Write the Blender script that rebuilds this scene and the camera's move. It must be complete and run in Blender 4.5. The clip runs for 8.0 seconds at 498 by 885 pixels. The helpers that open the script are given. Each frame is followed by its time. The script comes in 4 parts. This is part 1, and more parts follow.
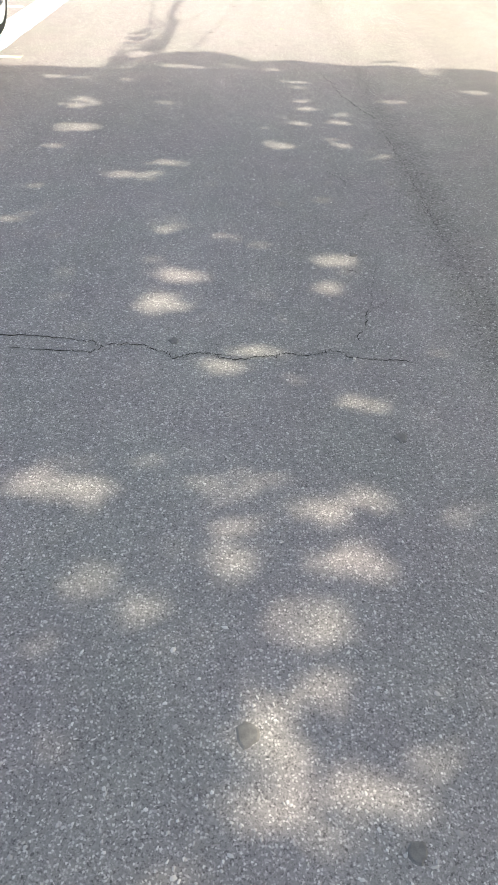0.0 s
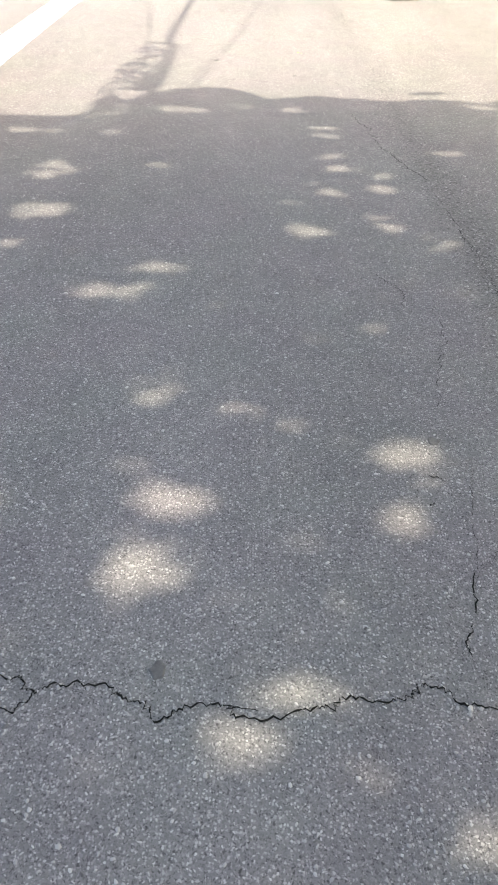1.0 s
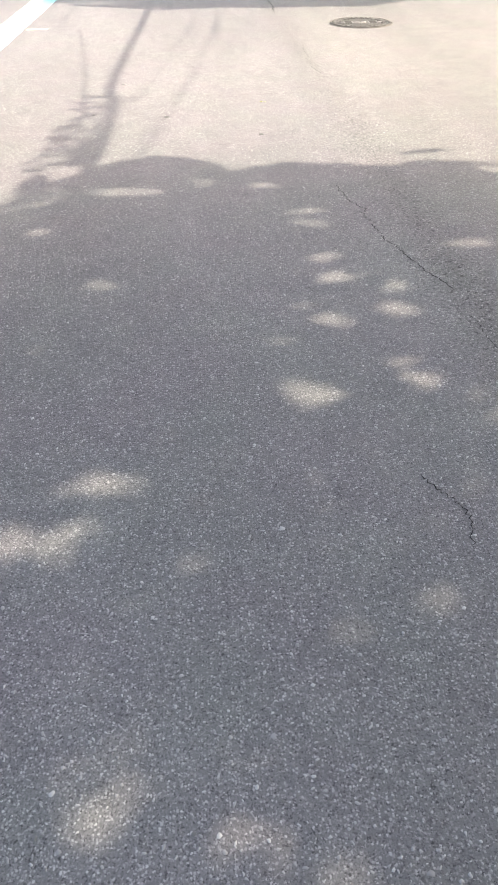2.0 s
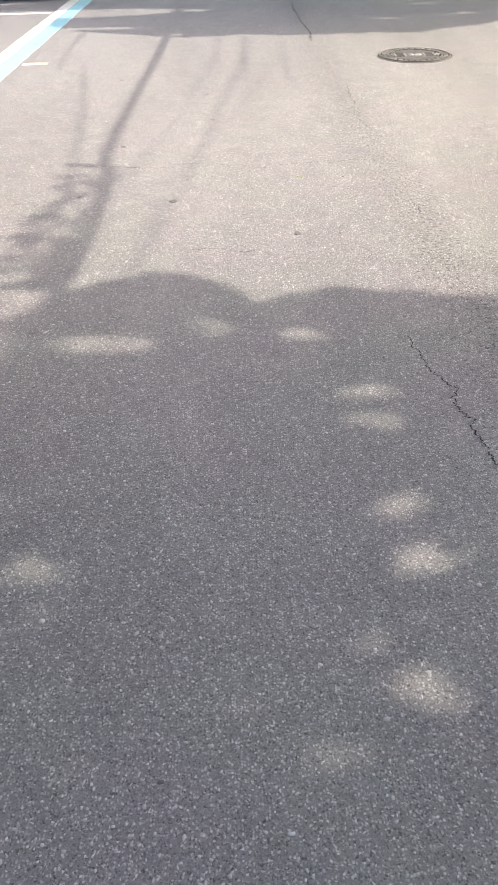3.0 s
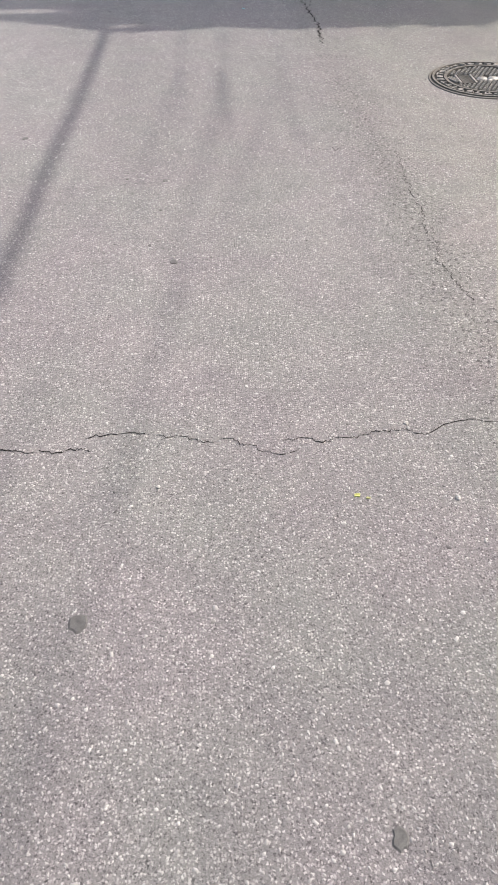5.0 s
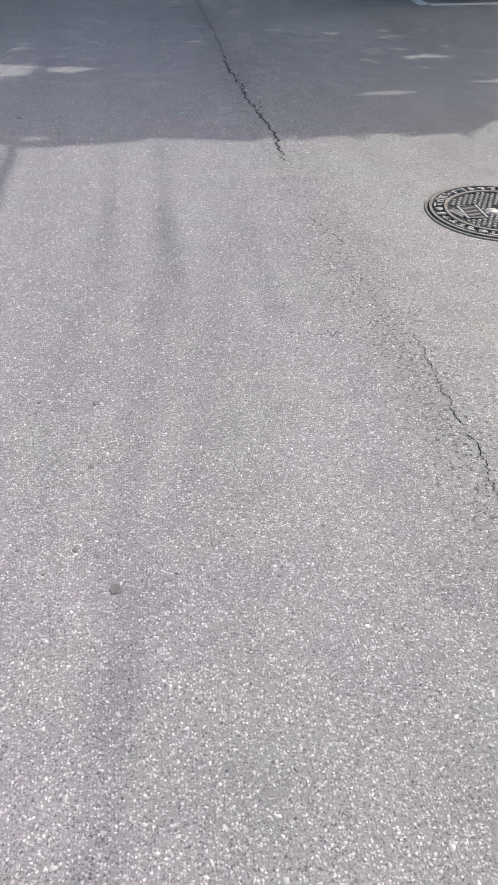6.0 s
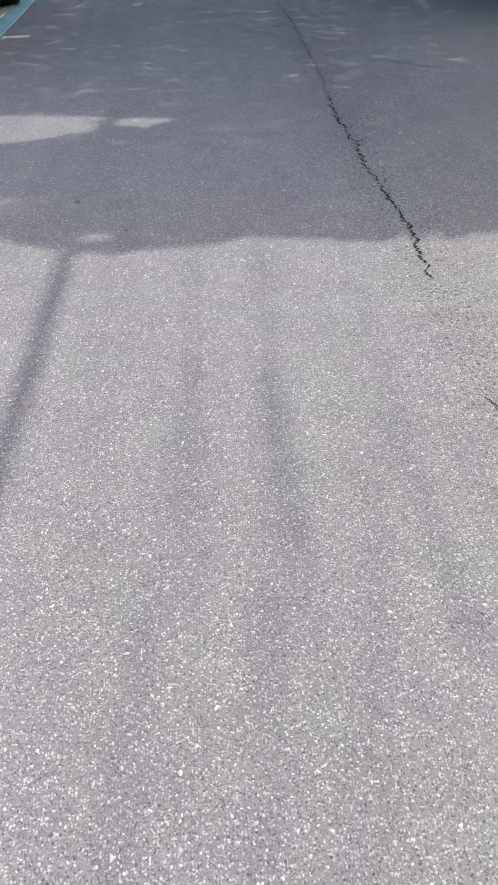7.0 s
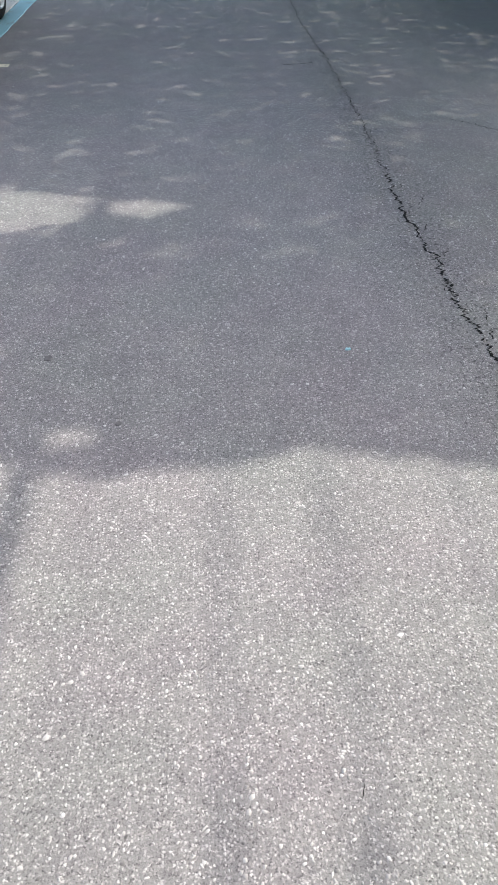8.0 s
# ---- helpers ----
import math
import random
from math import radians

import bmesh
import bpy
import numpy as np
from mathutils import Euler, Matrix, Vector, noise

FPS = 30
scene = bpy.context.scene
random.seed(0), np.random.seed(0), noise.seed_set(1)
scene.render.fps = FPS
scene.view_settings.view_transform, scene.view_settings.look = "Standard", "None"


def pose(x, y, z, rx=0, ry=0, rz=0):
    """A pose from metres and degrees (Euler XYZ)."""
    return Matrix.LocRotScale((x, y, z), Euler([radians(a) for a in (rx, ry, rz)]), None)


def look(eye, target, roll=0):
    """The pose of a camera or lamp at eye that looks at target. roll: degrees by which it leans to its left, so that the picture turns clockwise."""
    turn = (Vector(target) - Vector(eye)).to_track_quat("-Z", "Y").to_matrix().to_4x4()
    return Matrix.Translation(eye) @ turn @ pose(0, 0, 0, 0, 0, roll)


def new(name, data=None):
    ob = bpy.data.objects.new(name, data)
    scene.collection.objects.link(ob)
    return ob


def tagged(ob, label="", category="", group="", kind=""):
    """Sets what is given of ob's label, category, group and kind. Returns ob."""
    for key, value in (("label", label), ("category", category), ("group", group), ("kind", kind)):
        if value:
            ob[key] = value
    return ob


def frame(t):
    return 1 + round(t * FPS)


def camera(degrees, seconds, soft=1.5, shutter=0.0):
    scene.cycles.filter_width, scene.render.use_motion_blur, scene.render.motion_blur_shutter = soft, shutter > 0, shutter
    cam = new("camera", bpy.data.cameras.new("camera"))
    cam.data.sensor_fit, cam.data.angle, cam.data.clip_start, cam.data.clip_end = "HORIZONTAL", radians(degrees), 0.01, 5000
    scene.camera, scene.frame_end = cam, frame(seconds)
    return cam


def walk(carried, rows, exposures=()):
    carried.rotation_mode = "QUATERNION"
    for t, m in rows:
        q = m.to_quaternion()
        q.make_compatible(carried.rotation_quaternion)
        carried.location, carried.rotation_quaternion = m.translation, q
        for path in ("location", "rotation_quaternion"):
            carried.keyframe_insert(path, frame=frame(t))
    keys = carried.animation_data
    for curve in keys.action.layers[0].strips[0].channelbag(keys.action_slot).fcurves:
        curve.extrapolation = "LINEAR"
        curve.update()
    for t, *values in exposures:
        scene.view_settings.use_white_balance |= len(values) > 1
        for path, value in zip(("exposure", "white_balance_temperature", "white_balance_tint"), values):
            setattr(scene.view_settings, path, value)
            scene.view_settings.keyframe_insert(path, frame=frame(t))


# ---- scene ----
cam = camera(38.0, 8.0, soft=1.15)
PATH = [
    (0, (0.531, -10.541, 1.397), (0.562, -8.990, 0.135), 3.13),
    (0.5, (0.466, -9.844, 1.391), (0.522, -8.269, 0.160), 0.64),
    (1, (0.472, -9.145, 1.372), (0.464, -7.597, 0.106), 1.22),
    (1.5, (0.415, -8.436, 1.382), (0.442, -6.879, 0.128), 0.54),
    (1.7, (0.414, -8.232, 1.377), (0.468, -6.662, 0.140), -0.42),
    (2.8, (0.438, -6.633, 1.403), (0.514, -5.092, 0.131), -1.03),
    (3, (0.480, -6.290, 1.393), (0.478, -4.718, 0.156), -1.46),
    (3.5, (0.438, -5.550, 1.381), (0.446, -3.927, 0.213), 0.69),
    (4, (0.489, -4.834, 1.379), (0.629, -3.212, 0.218), -0.99),
    (4.2, (0.482, -4.520, 1.421), (0.559, -2.915, 0.230), 0.24),
    (5.3, (0.454, -2.925, 1.428), (0.511, -1.487, 0.039), -0.92),
    (5.5, (0.450, -2.670, 1.407), (0.498, -1.217, 0.034), -0.02),
    (6, (0.421, -1.893, 1.378), (0.648, -0.366, 0.110), 0.40),
    (6.5, (0.428, -1.117, 1.412), (0.487, 0.353, 0.058), 1.90),
    (7, (0.364, -0.421, 1.429), (0.412, 1.109, 0.142), -2.50),
    (7.5, (0.293, 0.381, 1.408), (0.346, 1.861, 0.063), 2.92),
    (8, (0.259, 1.108, 1.426), (0.330, 2.634, 0.135), -0.53),
]
EXPOSURES = [(0.0, 2.26, 7800, 8), (1.0, 2.23, 7750, 9), (1.7, 2.14, 7550, 11), (2.8, 1.9, 7300, 11), (3.5, 1.55, 7450, 11), (4.2, 1.3, 7500, 12),
             (5.3, 1.23, 6600, 12), (6.5, 1.3, 6400, 11), (7.5, 1.48, 6550, 9), (8.0, 1.6, 6700, 7)]
walk(cam, [(t, look(eye, target, roll)) for t, eye, target, roll in PATH], EXPOSURES)

# ---- light: high sun from the right-hand kerb, slightly ahead ----
SUN_EL, SUN_AZ = radians(52), radians(15)
TO_SUN = Vector((math.cos(SUN_EL) * math.cos(SUN_AZ), math.cos(SUN_EL) * math.sin(SUN_AZ), math.sin(SUN_EL)))
sun = new("sun", bpy.data.lights.new("sun", "SUN"))
sun.data.energy, sun.data.angle, sun.data.color = 1.85, radians(0.53), (1.0, 0.972, 0.895)
sun.matrix_world = look(TO_SUN * 40, (0, 0, 0))
world = bpy.data.worlds.new("sky")
scene.world, world.use_nodes = world, True
sky = world.node_tree.nodes.new("ShaderNodeTexSky")
sky.sky_type, sky.sun_disc = "NISHITA", False
sky.sun_elevation, sky.sun_rotation = SUN_EL, math.pi / 2 - SUN_AZ
world.node_tree.links.new(sky.outputs[0], world.node_tree.nodes["Background"].inputs[0])
world.node_tree.nodes["Background"].inputs[1].default_value = 0.15
sky.dust_density, sky.air_density = 4.0, 1.0
SLIDE = (TO_SUN.x / TO_SUN.z, TO_SUN.y / TO_SUN.z)  # a thing at height z shades the ground z * SLIDE behind it


# ---- materials ----
def shader(name, rough=0.6, metal=0.0, colour=(0.5, 0.5, 0.5)):
    m = bpy.data.materials.new(name)
    m.use_nodes = True
    b = m.node_tree.nodes["Principled BSDF"]
    b.inputs["Base Color"].default_value = (*colour, 1)
    b.inputs["Roughness"].default_value, b.inputs["Metallic"].default_value = rough, metal
    return m, m.node_tree.nodes, m.node_tree.links, b


def ramp(nodes, stops):
    r = nodes.new("ShaderNodeValToRGB")
    while len(r.color_ramp.elements) < len(stops):
        r.color_ramp.elements.new(0.5)
    for e, (p, c) in zip(r.color_ramp.elements, stops):
        e.position, e.color = p, (*c, 1) if len(c) == 3 else c
    return r


def grey(v):
    return (v, v, v)


def tex(nodes, links, coord, kind, scale, detail=2.0):
    n = nodes.new(kind)
    n.inputs["Scale"].default_value = scale
    if kind == "ShaderNodeTexNoise":
        n.inputs["Detail"].default_value = detail
    links.new(coord, n.inputs["Vector"])
    return n


def mix(nodes, links, a, b, fac, how="MIX"):
    n = nodes.new("ShaderNodeMix")
    n.data_type, n.blend_type = "RGBA", how
    for sock, v in ((n.inputs[0], fac), (n.inputs[6], a), (n.inputs[7], b)):
        if isinstance(v, (int, float)):
            sock.default_value = v
        elif isinstance(v, tuple):
            sock.default_value = (*v, 1)
        else:
            links.new(v, sock)
    return n.outputs[2]


def maths(nodes, links, op, a, b=0.0):
    n = nodes.new("ShaderNodeMath")
    n.operation = op
    for sock, v in ((n.inputs[0], a), (n.inputs[1], b)):
        if isinstance(v, (int, float)):
            sock.default_value = v
        else:
            links.new(v, sock)
    return n.outputs[0]


def asphalt_material():
    m, N, L, b = shader("worn_asphalt", 0.88)
    co = N.new("ShaderNodeNewGeometry").outputs["Position"]
    xyz = N.new("ShaderNodeSeparateXYZ"); L.new(co, xyz.inputs[0])
    # binder and fine grains
    warp = tex(N, L, co, "ShaderNodeTexNoise", 310, 2)
    shift = N.new("ShaderNodeVectorMath"); shift.operation = "MULTIPLY_ADD"
    L.new(warp.outputs["Color"], shift.inputs[0]); shift.inputs[1].default_value = (0.0075,) * 3; L.new(co, shift.inputs[2])
    small = tex(N, L, shift.outputs[0], "ShaderNodeTexVoronoi", 340)
    pick = N.new("ShaderNodeSeparateColor"); L.new(small.outputs["Color"], pick.inputs[0])
    fines = ramp(N, [(0.0, (0.055, 0.053, 0.054)), (0.14, (0.125, 0.119, 0.121)), (0.35, (0.15, 0.143, 0.145)), (0.85, (0.178, 0.17, 0.172)), (1.0, (0.27, 0.26, 0.257))])
    L.new(pick.outputs[1], fines.inputs[0])
    # irregular worn faces of the larger stones, each in its own grey
    big = tex(N, L, shift.outputs[0], "ShaderNodeTexVoronoi", 152)
    which = N.new("ShaderNodeSeparateColor"); L.new(big.outputs["Color"], which.inputs[0])
    stone = ramp(N, [(0.0, (0.05, 0.048, 0.049)), (0.05, (0.14, 0.134, 0.136)), (0.5, (0.175, 0.168, 0.17)), (0.64, (0.255, 0.245, 0.243)), (0.9, (0.33, 0.32, 0.313)), (1.0, (0.41, 0.398, 0.386))])
    L.new(which.outputs[0], stone.inputs[0])
    face = ramp(N, [(0.36, grey(1)), (0.47, grey(0))]); L.new(big.outputs["Distance"], face.inputs[0])
    col = mix(N, L, fines.outputs[0], stone.outputs[0], face.outputs[0])
    # small pits where stones have come out, the shade inside them painted dark
    holes = tex(N, L, shift.outputs[0], "ShaderNodeTexNoise", 165, 3)
    pit = ramp(N, [(0.325, grey(0.8)), (0.365, grey(0))]); L.new(holes.outputs[0], pit.inputs[0])
    col = mix(N, L, col, (0.035, 0.034, 0.035), pit.outputs[0])
    # wear and dirt at three scales, long in the direction of travel
    stretch = N.new("ShaderNodeMapping"); stretch.inputs["Scale"].default_value = (1.0, 0.28, 1.0); L.new(co, stretch.inputs["Vector"])
    wide = tex(N, L, stretch.outputs[0], "ShaderNodeTexNoise", 0.9, 4)
    wr = ramp(N, [(0.3, grey(0.88)), (0.7, grey(1.1))]); L.new(wide.outputs[0], wr.inputs[0])
    col = mix(N, L, col, wr.outputs[0], 1.0, "MULTIPLY")
    lanes = N.new("ShaderNodeMapping"); lanes.inputs["Scale"].default_value = (1.0, 0.07, 1.0); L.new(co, lanes.inputs["Vector"])
    trail = tex(N, L, lanes.outputs[0], "ShaderNodeTexNoise", 4.2, 3)
    tr = ramp(N, [(0.34, (0.965, 0.965, 0.968)), (0.6, (1.015, 1.015, 1.012))]); L.new(trail.outputs[0], tr.inputs[0])
    col = mix(N, L, col, tr.outputs[0], 1.0, "MULTIPLY")
    mid = tex(N, L, co, "ShaderNodeTexNoise", 6, 5)
    mr = ramp(N, [(0.3, (0.92, 0.91, 0.925)), (0.7, (1.07, 1.075, 1.06))]); L.new(mid.outputs[0], mr.inputs[0])
    col = mix(N, L, col, mr.outputs[0], 1.0, "MULTIPLY")
    hue = tex(N, L, co, "ShaderNodeTexNoise", 2.1, 2)
    hr = ramp(N, [(0.35, (1.02, 0.985, 1.005)), (0.65, (0.985, 1.012, 0.985))]); L.new(hue.outputs[0], hr.inputs[0])
    col = mix(N, L, col, hr.outputs[0], 1.0, "MULTIPLY")
    # the paving joint: tar-stained band, and a slightly yellower lane beyond it
    wander = tex(N, L, stretch.outputs[0], "ShaderNodeTexNoise", 0.8, 3)
    drift = maths(N, L, "MAXIMUM", maths(N, L, "SUBTRACT", 1.3, maths(N, L, "MULTIPLY", xyz.outputs[1], 0.028)), 1.22)
    line = maths(N, L, "ADD", drift, maths(N, L, "MULTIPLY", maths(N, L, "SUBTRACT", wander.outputs[0], 0.5), 0.12))
    side = maths(N, L, "SUBTRACT", xyz.outputs[0], line)
    ragged = tex(N, L, co, "ShaderNodeTexNoise", 14, 4)
    rag = maths(N, L, "MULTIPLY", maths(N, L, "SUBTRACT", ragged.outputs[0], 0.5), 0.3)
    lane = ramp(N, [(0.3, (1.0, 1.0, 1.0)), (0.9, (1.0, 0.998, 0.95))])
    L.new(maths(N, L, "ADD", maths(N, L, "ADD", side, rag), 0.55), lane.inputs[0])
    col = mix(N, L, col, lane.outputs[0], 1.0, "MULTIPLY")
    off = maths(N, L, "ADD", maths(N, L, "ABSOLUTE", side), rag)
    band = ramp(N, [(0.0, grey(0.8)), (0.17, grey(1))]); L.new(off, band.inputs[0])
    old = N.new("ShaderNodeMapRange")
    for k, v in ((1, -3.0), (2, -5.5), (3, 0.35), (4, 1.0)):
        old.inputs[k].default_value = v
    L.new(xyz.outputs[1], old.inputs[0])
    col = mix(N, L, col, band.outputs[0], old.outputs[0], "MULTIPLY")
    # ravelled pits where the joint has lost its stones, their shade put into the colour
    pits = tex(N, L, co, "ShaderNodeTexNoise", 62, 4)
    pr = ramp(N, [(0.38, grey(0.32)), (0.44, grey(1))]); L.new(pits.outputs[0], pr.inputs[0])
    near = ramp(N, [(0.0, grey(1)), (0.3, grey(0))]); L.new(off, near.inputs[0])
    col = mix(N, L, col, pr.outputs[0], near.outputs[0], "MULTIPLY")
    L.new(col, b.inputs["Base Color"])
    h = maths(N, L, "ADD", maths(N, L, "MULTIPLY", big.outputs["Distance"], -0.8), maths(N, L, "MULTIPLY", holes.outputs[0], 0.9))
    bump = N.new("ShaderNodeBump"); bump.inputs["Strength"].default_value, bump.inputs["Distance"].default_value = 0.5, 0.004
    L.new(h, bump.inputs["Height"]); L.new(bump.outputs[0], b.inputs["Normal"])
    return m


def paint_material(name, colour, wear):
    """Road paint: chipped, with the asphalt's stones showing through."""
    m, N, L, b = shader(name, 0.7)
    co = N.new("ShaderNodeNewGeometry").outputs["Position"]
    chip = tex(N, L, co, "ShaderNodeTexNoise", 60, 5)
    blot = tex(N, L, co, "ShaderNodeTexNoise", 5, 4)
    s = maths(N, L, "ADD", maths(N, L, "MULTIPLY", chip.outputs[0], 0.6), maths(N, L, "MULTIPLY", blot.outputs[0], 0.4))
    r = ramp(N, [(0.33 + wear, (0.16, 0.155, 0.15)), (0.42 + wear, colour), (0.75, tuple(min(1, c * 1.12) for c in colour))])
    L.new(s, r.inputs[0]); L.new(r.outputs[0], b.inputs["Base Color"])
    bump = N.new("ShaderNodeBump"); bump.inputs["Strength"].default_value, bump.inputs["Distance"].default_value = 0.4, 0.003
    L.new(chip.outputs[0], bump.inputs["Height"]); L.new(bump.outputs[0], b.inputs["Normal"])
    return m


def mottled(name, a, c, scale, rough=0.6, metal=0.0, bump=0.2):
    m, N, L, b = shader(name, rough, metal)
    co = N.new("ShaderNodeTexCoord").outputs["Object"]
    n1, n2 = tex(N, L, co, "ShaderNodeTexNoise", scale, 5), tex(N, L, co, "ShaderNodeTexNoise", scale * 7, 3)
    s = maths(N, L, "ADD", maths(N, L, "MULTIPLY", n1.outputs[0], 0.6), maths(N, L, "MULTIPLY", n2.outputs[0], 0.4))
    r = ramp(N, [(0.35, a), (0.65, c)]); L.new(s, r.inputs[0]); L.new(r.outputs[0], b.inputs["Base Color"])
    if bump:
        bp = N.new("ShaderNodeBump"); bp.inputs["Strength"].default_value, bp.inputs["Distance"].default_value = bump, 0.004
        L.new(s, bp.inputs["Height"]); L.new(bp.outputs[0], b.inputs["Normal"])
    return m


def leaf_material():
    m, N, L, b = shader("leaf", 0.55)
    isl = N.new("ShaderNodeNewGeometry").outputs["Random Per Island"]
    r = ramp(N, [(0.0, (0.035, 0.075, 0.018)), (0.6, (0.06, 0.115, 0.03)), (1.0, (0.1, 0.15, 0.04))])
    L.new(isl, r.inputs[0]); L.new(r.outputs[0], b.inputs["Base Color"])
    glow = N.new("ShaderNodeBsdfTranslucent")
    bright = mix(N, L, r.outputs[0], (1.6, 1.7, 1.4), 1.0, "MULTIPLY")
    L.new(bright, glow.inputs["Color"])
    both = N.new("ShaderNodeMixShader"); both.inputs[0].default_value = 0.45
    L.new(b.outputs[0], both.inputs[1]); L.new(glow.outputs[0], both.inputs[2])
    L.new(both.outputs[0], N["Material Output"].inputs["Surface"])
    return m


def car_paint(name, colour):
    m, N, L, b = shader(name, 0.28, 0.1, colour)
    b.inputs["Coat Weight"].default_value, b.inputs["Coat Roughness"].default_value = 0.8, 0.06
    n = tex(N, L, N.new("ShaderNodeTexCoord").outputs["Object"], "ShaderNodeTexNoise", 3, 5)
    r = ramp(N, [(0.3, grey(0.24)), (0.7, grey(0.38))]); L.new(n.outputs[0], r.inputs[0]); L.new(r.outputs[0], b.inputs["Roughness"])
    return m


ASPHALT = asphalt_material()
WHITE_PAINT = paint_material("white_road_paint", (0.5, 0.495, 0.475), 0.035)
BLUE_PAINT = paint_material("blue_road_paint", (0.2, 0.39, 0.45), 0.02)
YELLOW_PAINT = paint_material("yellow_road_paint", (0.58, 0.54, 0.4), 0.06)
# near-black colour stands for the shade down inside open cracks
CRACK = mottled("open_crack_shade", (0.004, 0.004, 0.004), (0.02, 0.019, 0.018), 40, 0.95)
GUM = mottled("flattened_gum", (0.07, 0.068, 0.067), (0.13, 0.126, 0.123), 60, 0.85)
IRON = mottled("cast_iron", (0.1, 0.091, 0.08), (0.17, 0.156, 0.138), 22, 0.65, 0.1, 0.4)
IRON_DARK = mottled("dark_iron", (0.008, 0.0075, 0.007), (0.02, 0.018, 0.016), 30, 0.85, 0.1, 0.4)
IRON_WORN = mottled("polished_iron", (0.19, 0.178, 0.16), (0.33, 0.31, 0.285), 26, 0.55, 0.15, 0.3)
IRON_BRIGHT = mottled("bright_worn_iron", (0.23, 0.218, 0.2), (0.36, 0.342, 0.315), 30, 0.5, 0.15, 0.2)
LEAF = leaf_material()
BARK = mottled("bark", (0.07, 0.055, 0.045), (0.2, 0.17, 0.14), 9, 0.9, 0, 0.8)
CONCRETE = mottled("pole_concrete", (0.3, 0.29, 0.28), (0.42, 0.41, 0.39), 4, 0.85)
RUBBER = mottled("tyre_rubber", (0.008, 0.008, 0.009), (0.018, 0.018, 0.018), 18, 0.8)
ALLOY = mottled("alloy", (0.45, 0.45, 0.46), (0.58, 0.58, 0.59), 12, 0.35, 0.85, 0)
PLASTIC = mottled("black_plastic", (0.007, 0.007, 0.008), (0.016, 0.016, 0.016), 14, 0.6)
for dull in (PLASTIC, RUBBER, CRACK):
    dull.node_tree.nodes["Principled BSDF"].inputs["Specular IOR Level"].default_value = 0.12
CHROME = shader("chrome", 0.12, 1.0, (0.8, 0.8, 0.81))[0]
GLASS = shader("dark_tinted_glass", 0.04, 0.0, (0.012, 0.014, 0.015))[0]
LENS = shader("lamp_lens", 0.08, 0.3, (0.6, 0.62, 0.64))[0]
RED_LENS = shader("red_lamp_lens", 0.1, 0.0, (0.35, 0.012, 0.012))[0]
PLATE_WHITE = shader("plate_white", 0.45, 0.0, (0.74, 0.76, 0.74))[0]
PLATE_INK = shader("plate_ink", 0.5, 0.0, (0.02, 0.02, 0.025))[0]
CABLE = mottled("cable_sheath", (0.015, 0.015, 0.016), (0.03, 0.03, 0.03), 20, 0.6)
DARK_PAINT = car_paint("black_car_paint", (0.02, 0.021, 0.026))
CREAM_PAINT = car_paint("cream_car_paint", (0.72, 0.7, 0.6))
SILVER_PAINT = car_paint("silver_car_paint", (0.42, 0.43, 0.44))


# ---- building helpers ----
def mesh_of(bm, name, material, smooth=False):
    me = bpy.data.meshes.new(name)
    bmesh.ops.recalc_face_normals(bm, faces=bm.faces)
    bm.to_mesh(me); bm.free()
    me.materials.append(material)
    if smooth:
        me.polygons.foreach_set("use_smooth", [True] * len(me.polygons))
    return me


def part(name, bm, material, parent=None, label="", smooth=False):
    ob = new(name, mesh_of(bm, name, material, smooth))
    if parent:
        ob.parent = parent
    if label:
        ob["label"] = label
    return ob


def box(bm, x0, x1, y0, y1, z0, z1, bevel=0.0):
    g = bmesh.ops.create_cube(bm, size=1, matrix=Matrix.LocRotScale(((x0 + x1) / 2, (y0 + y1) / 2, (z0 + z1) / 2), None, (x1 - x0, y1 - y0, z1 - z0)))
    if bevel:
        edges = list({e for v in g["verts"] for e in v.link_edges})
        bmesh.ops.bevel(bm, geom=edges, offset=bevel, segments=2, affect="EDGES")


def lathe(bm, profile, segments, m=Matrix()):
    """Turns a profile of (radius, height) about z."""
    rings = [[bm.verts.new(m @ Vector((r * math.cos(a), r * math.sin(a), z))) for a in [2 * math.pi * k / segments for k in range(segments)]] for r, z in profile]
    for p, q in zip(rings, rings[1:]):
        for k in range(segments):
            bm.faces.new((p[k], p[(k + 1) % segments], q[(k + 1) % segments], q[k]))
    return rings


def tube(bm, points, radii, sides=8):
    """A tube along points, capped."""
    pts = [Vector(p) for p in points]
    rings = []
    for i, p in enumerate(pts):
        d = (pts[min(i + 1, len(pts) - 1)] - pts[max(i - 1, 0)]).normalized()
        u = d.orthogonal().normalized() if i == 0 else (rings_u - d * rings_u.dot(d)).normalized()
        rings_u, w = u, d.cross(u)
        rings.append([bm.verts.new(p + (u * math.cos(a) + w * math.sin(a)) * radii[i]) for a in [2 * math.pi * k / sides for k in range(sides)]])
    for a, b in zip(rings, rings[1:]):
        for k in range(sides):
            bm.faces.new((a[k], a[(k + 1) % sides], b[(k + 1) % sides], b[k]))
    bm.faces.new(rings[0][::-1]); bm.faces.new(rings[-1])


def flow(points, n):
    """n + 1 points along a smooth curve through the given ones."""
    P = [Vector(p) for p in points]
    P = [P[0] * 2 - P[1]] + P + [P[-1] * 2 - P[-2]]
    out, spans = [], len(P) - 3
    for k in range(n + 1):
        s = min(k * spans / n, spans - 1e-6)
        i, t = int(s), s - int(s)
        a, b, c, d = P[i:i + 4]
        out.append(0.5 * (2 * b + (c - a) * t + (2 * a - 5 * b + 4 * c - d) * t * t + (3 * b - a - 3 * c + d) * t ** 3))
    return out


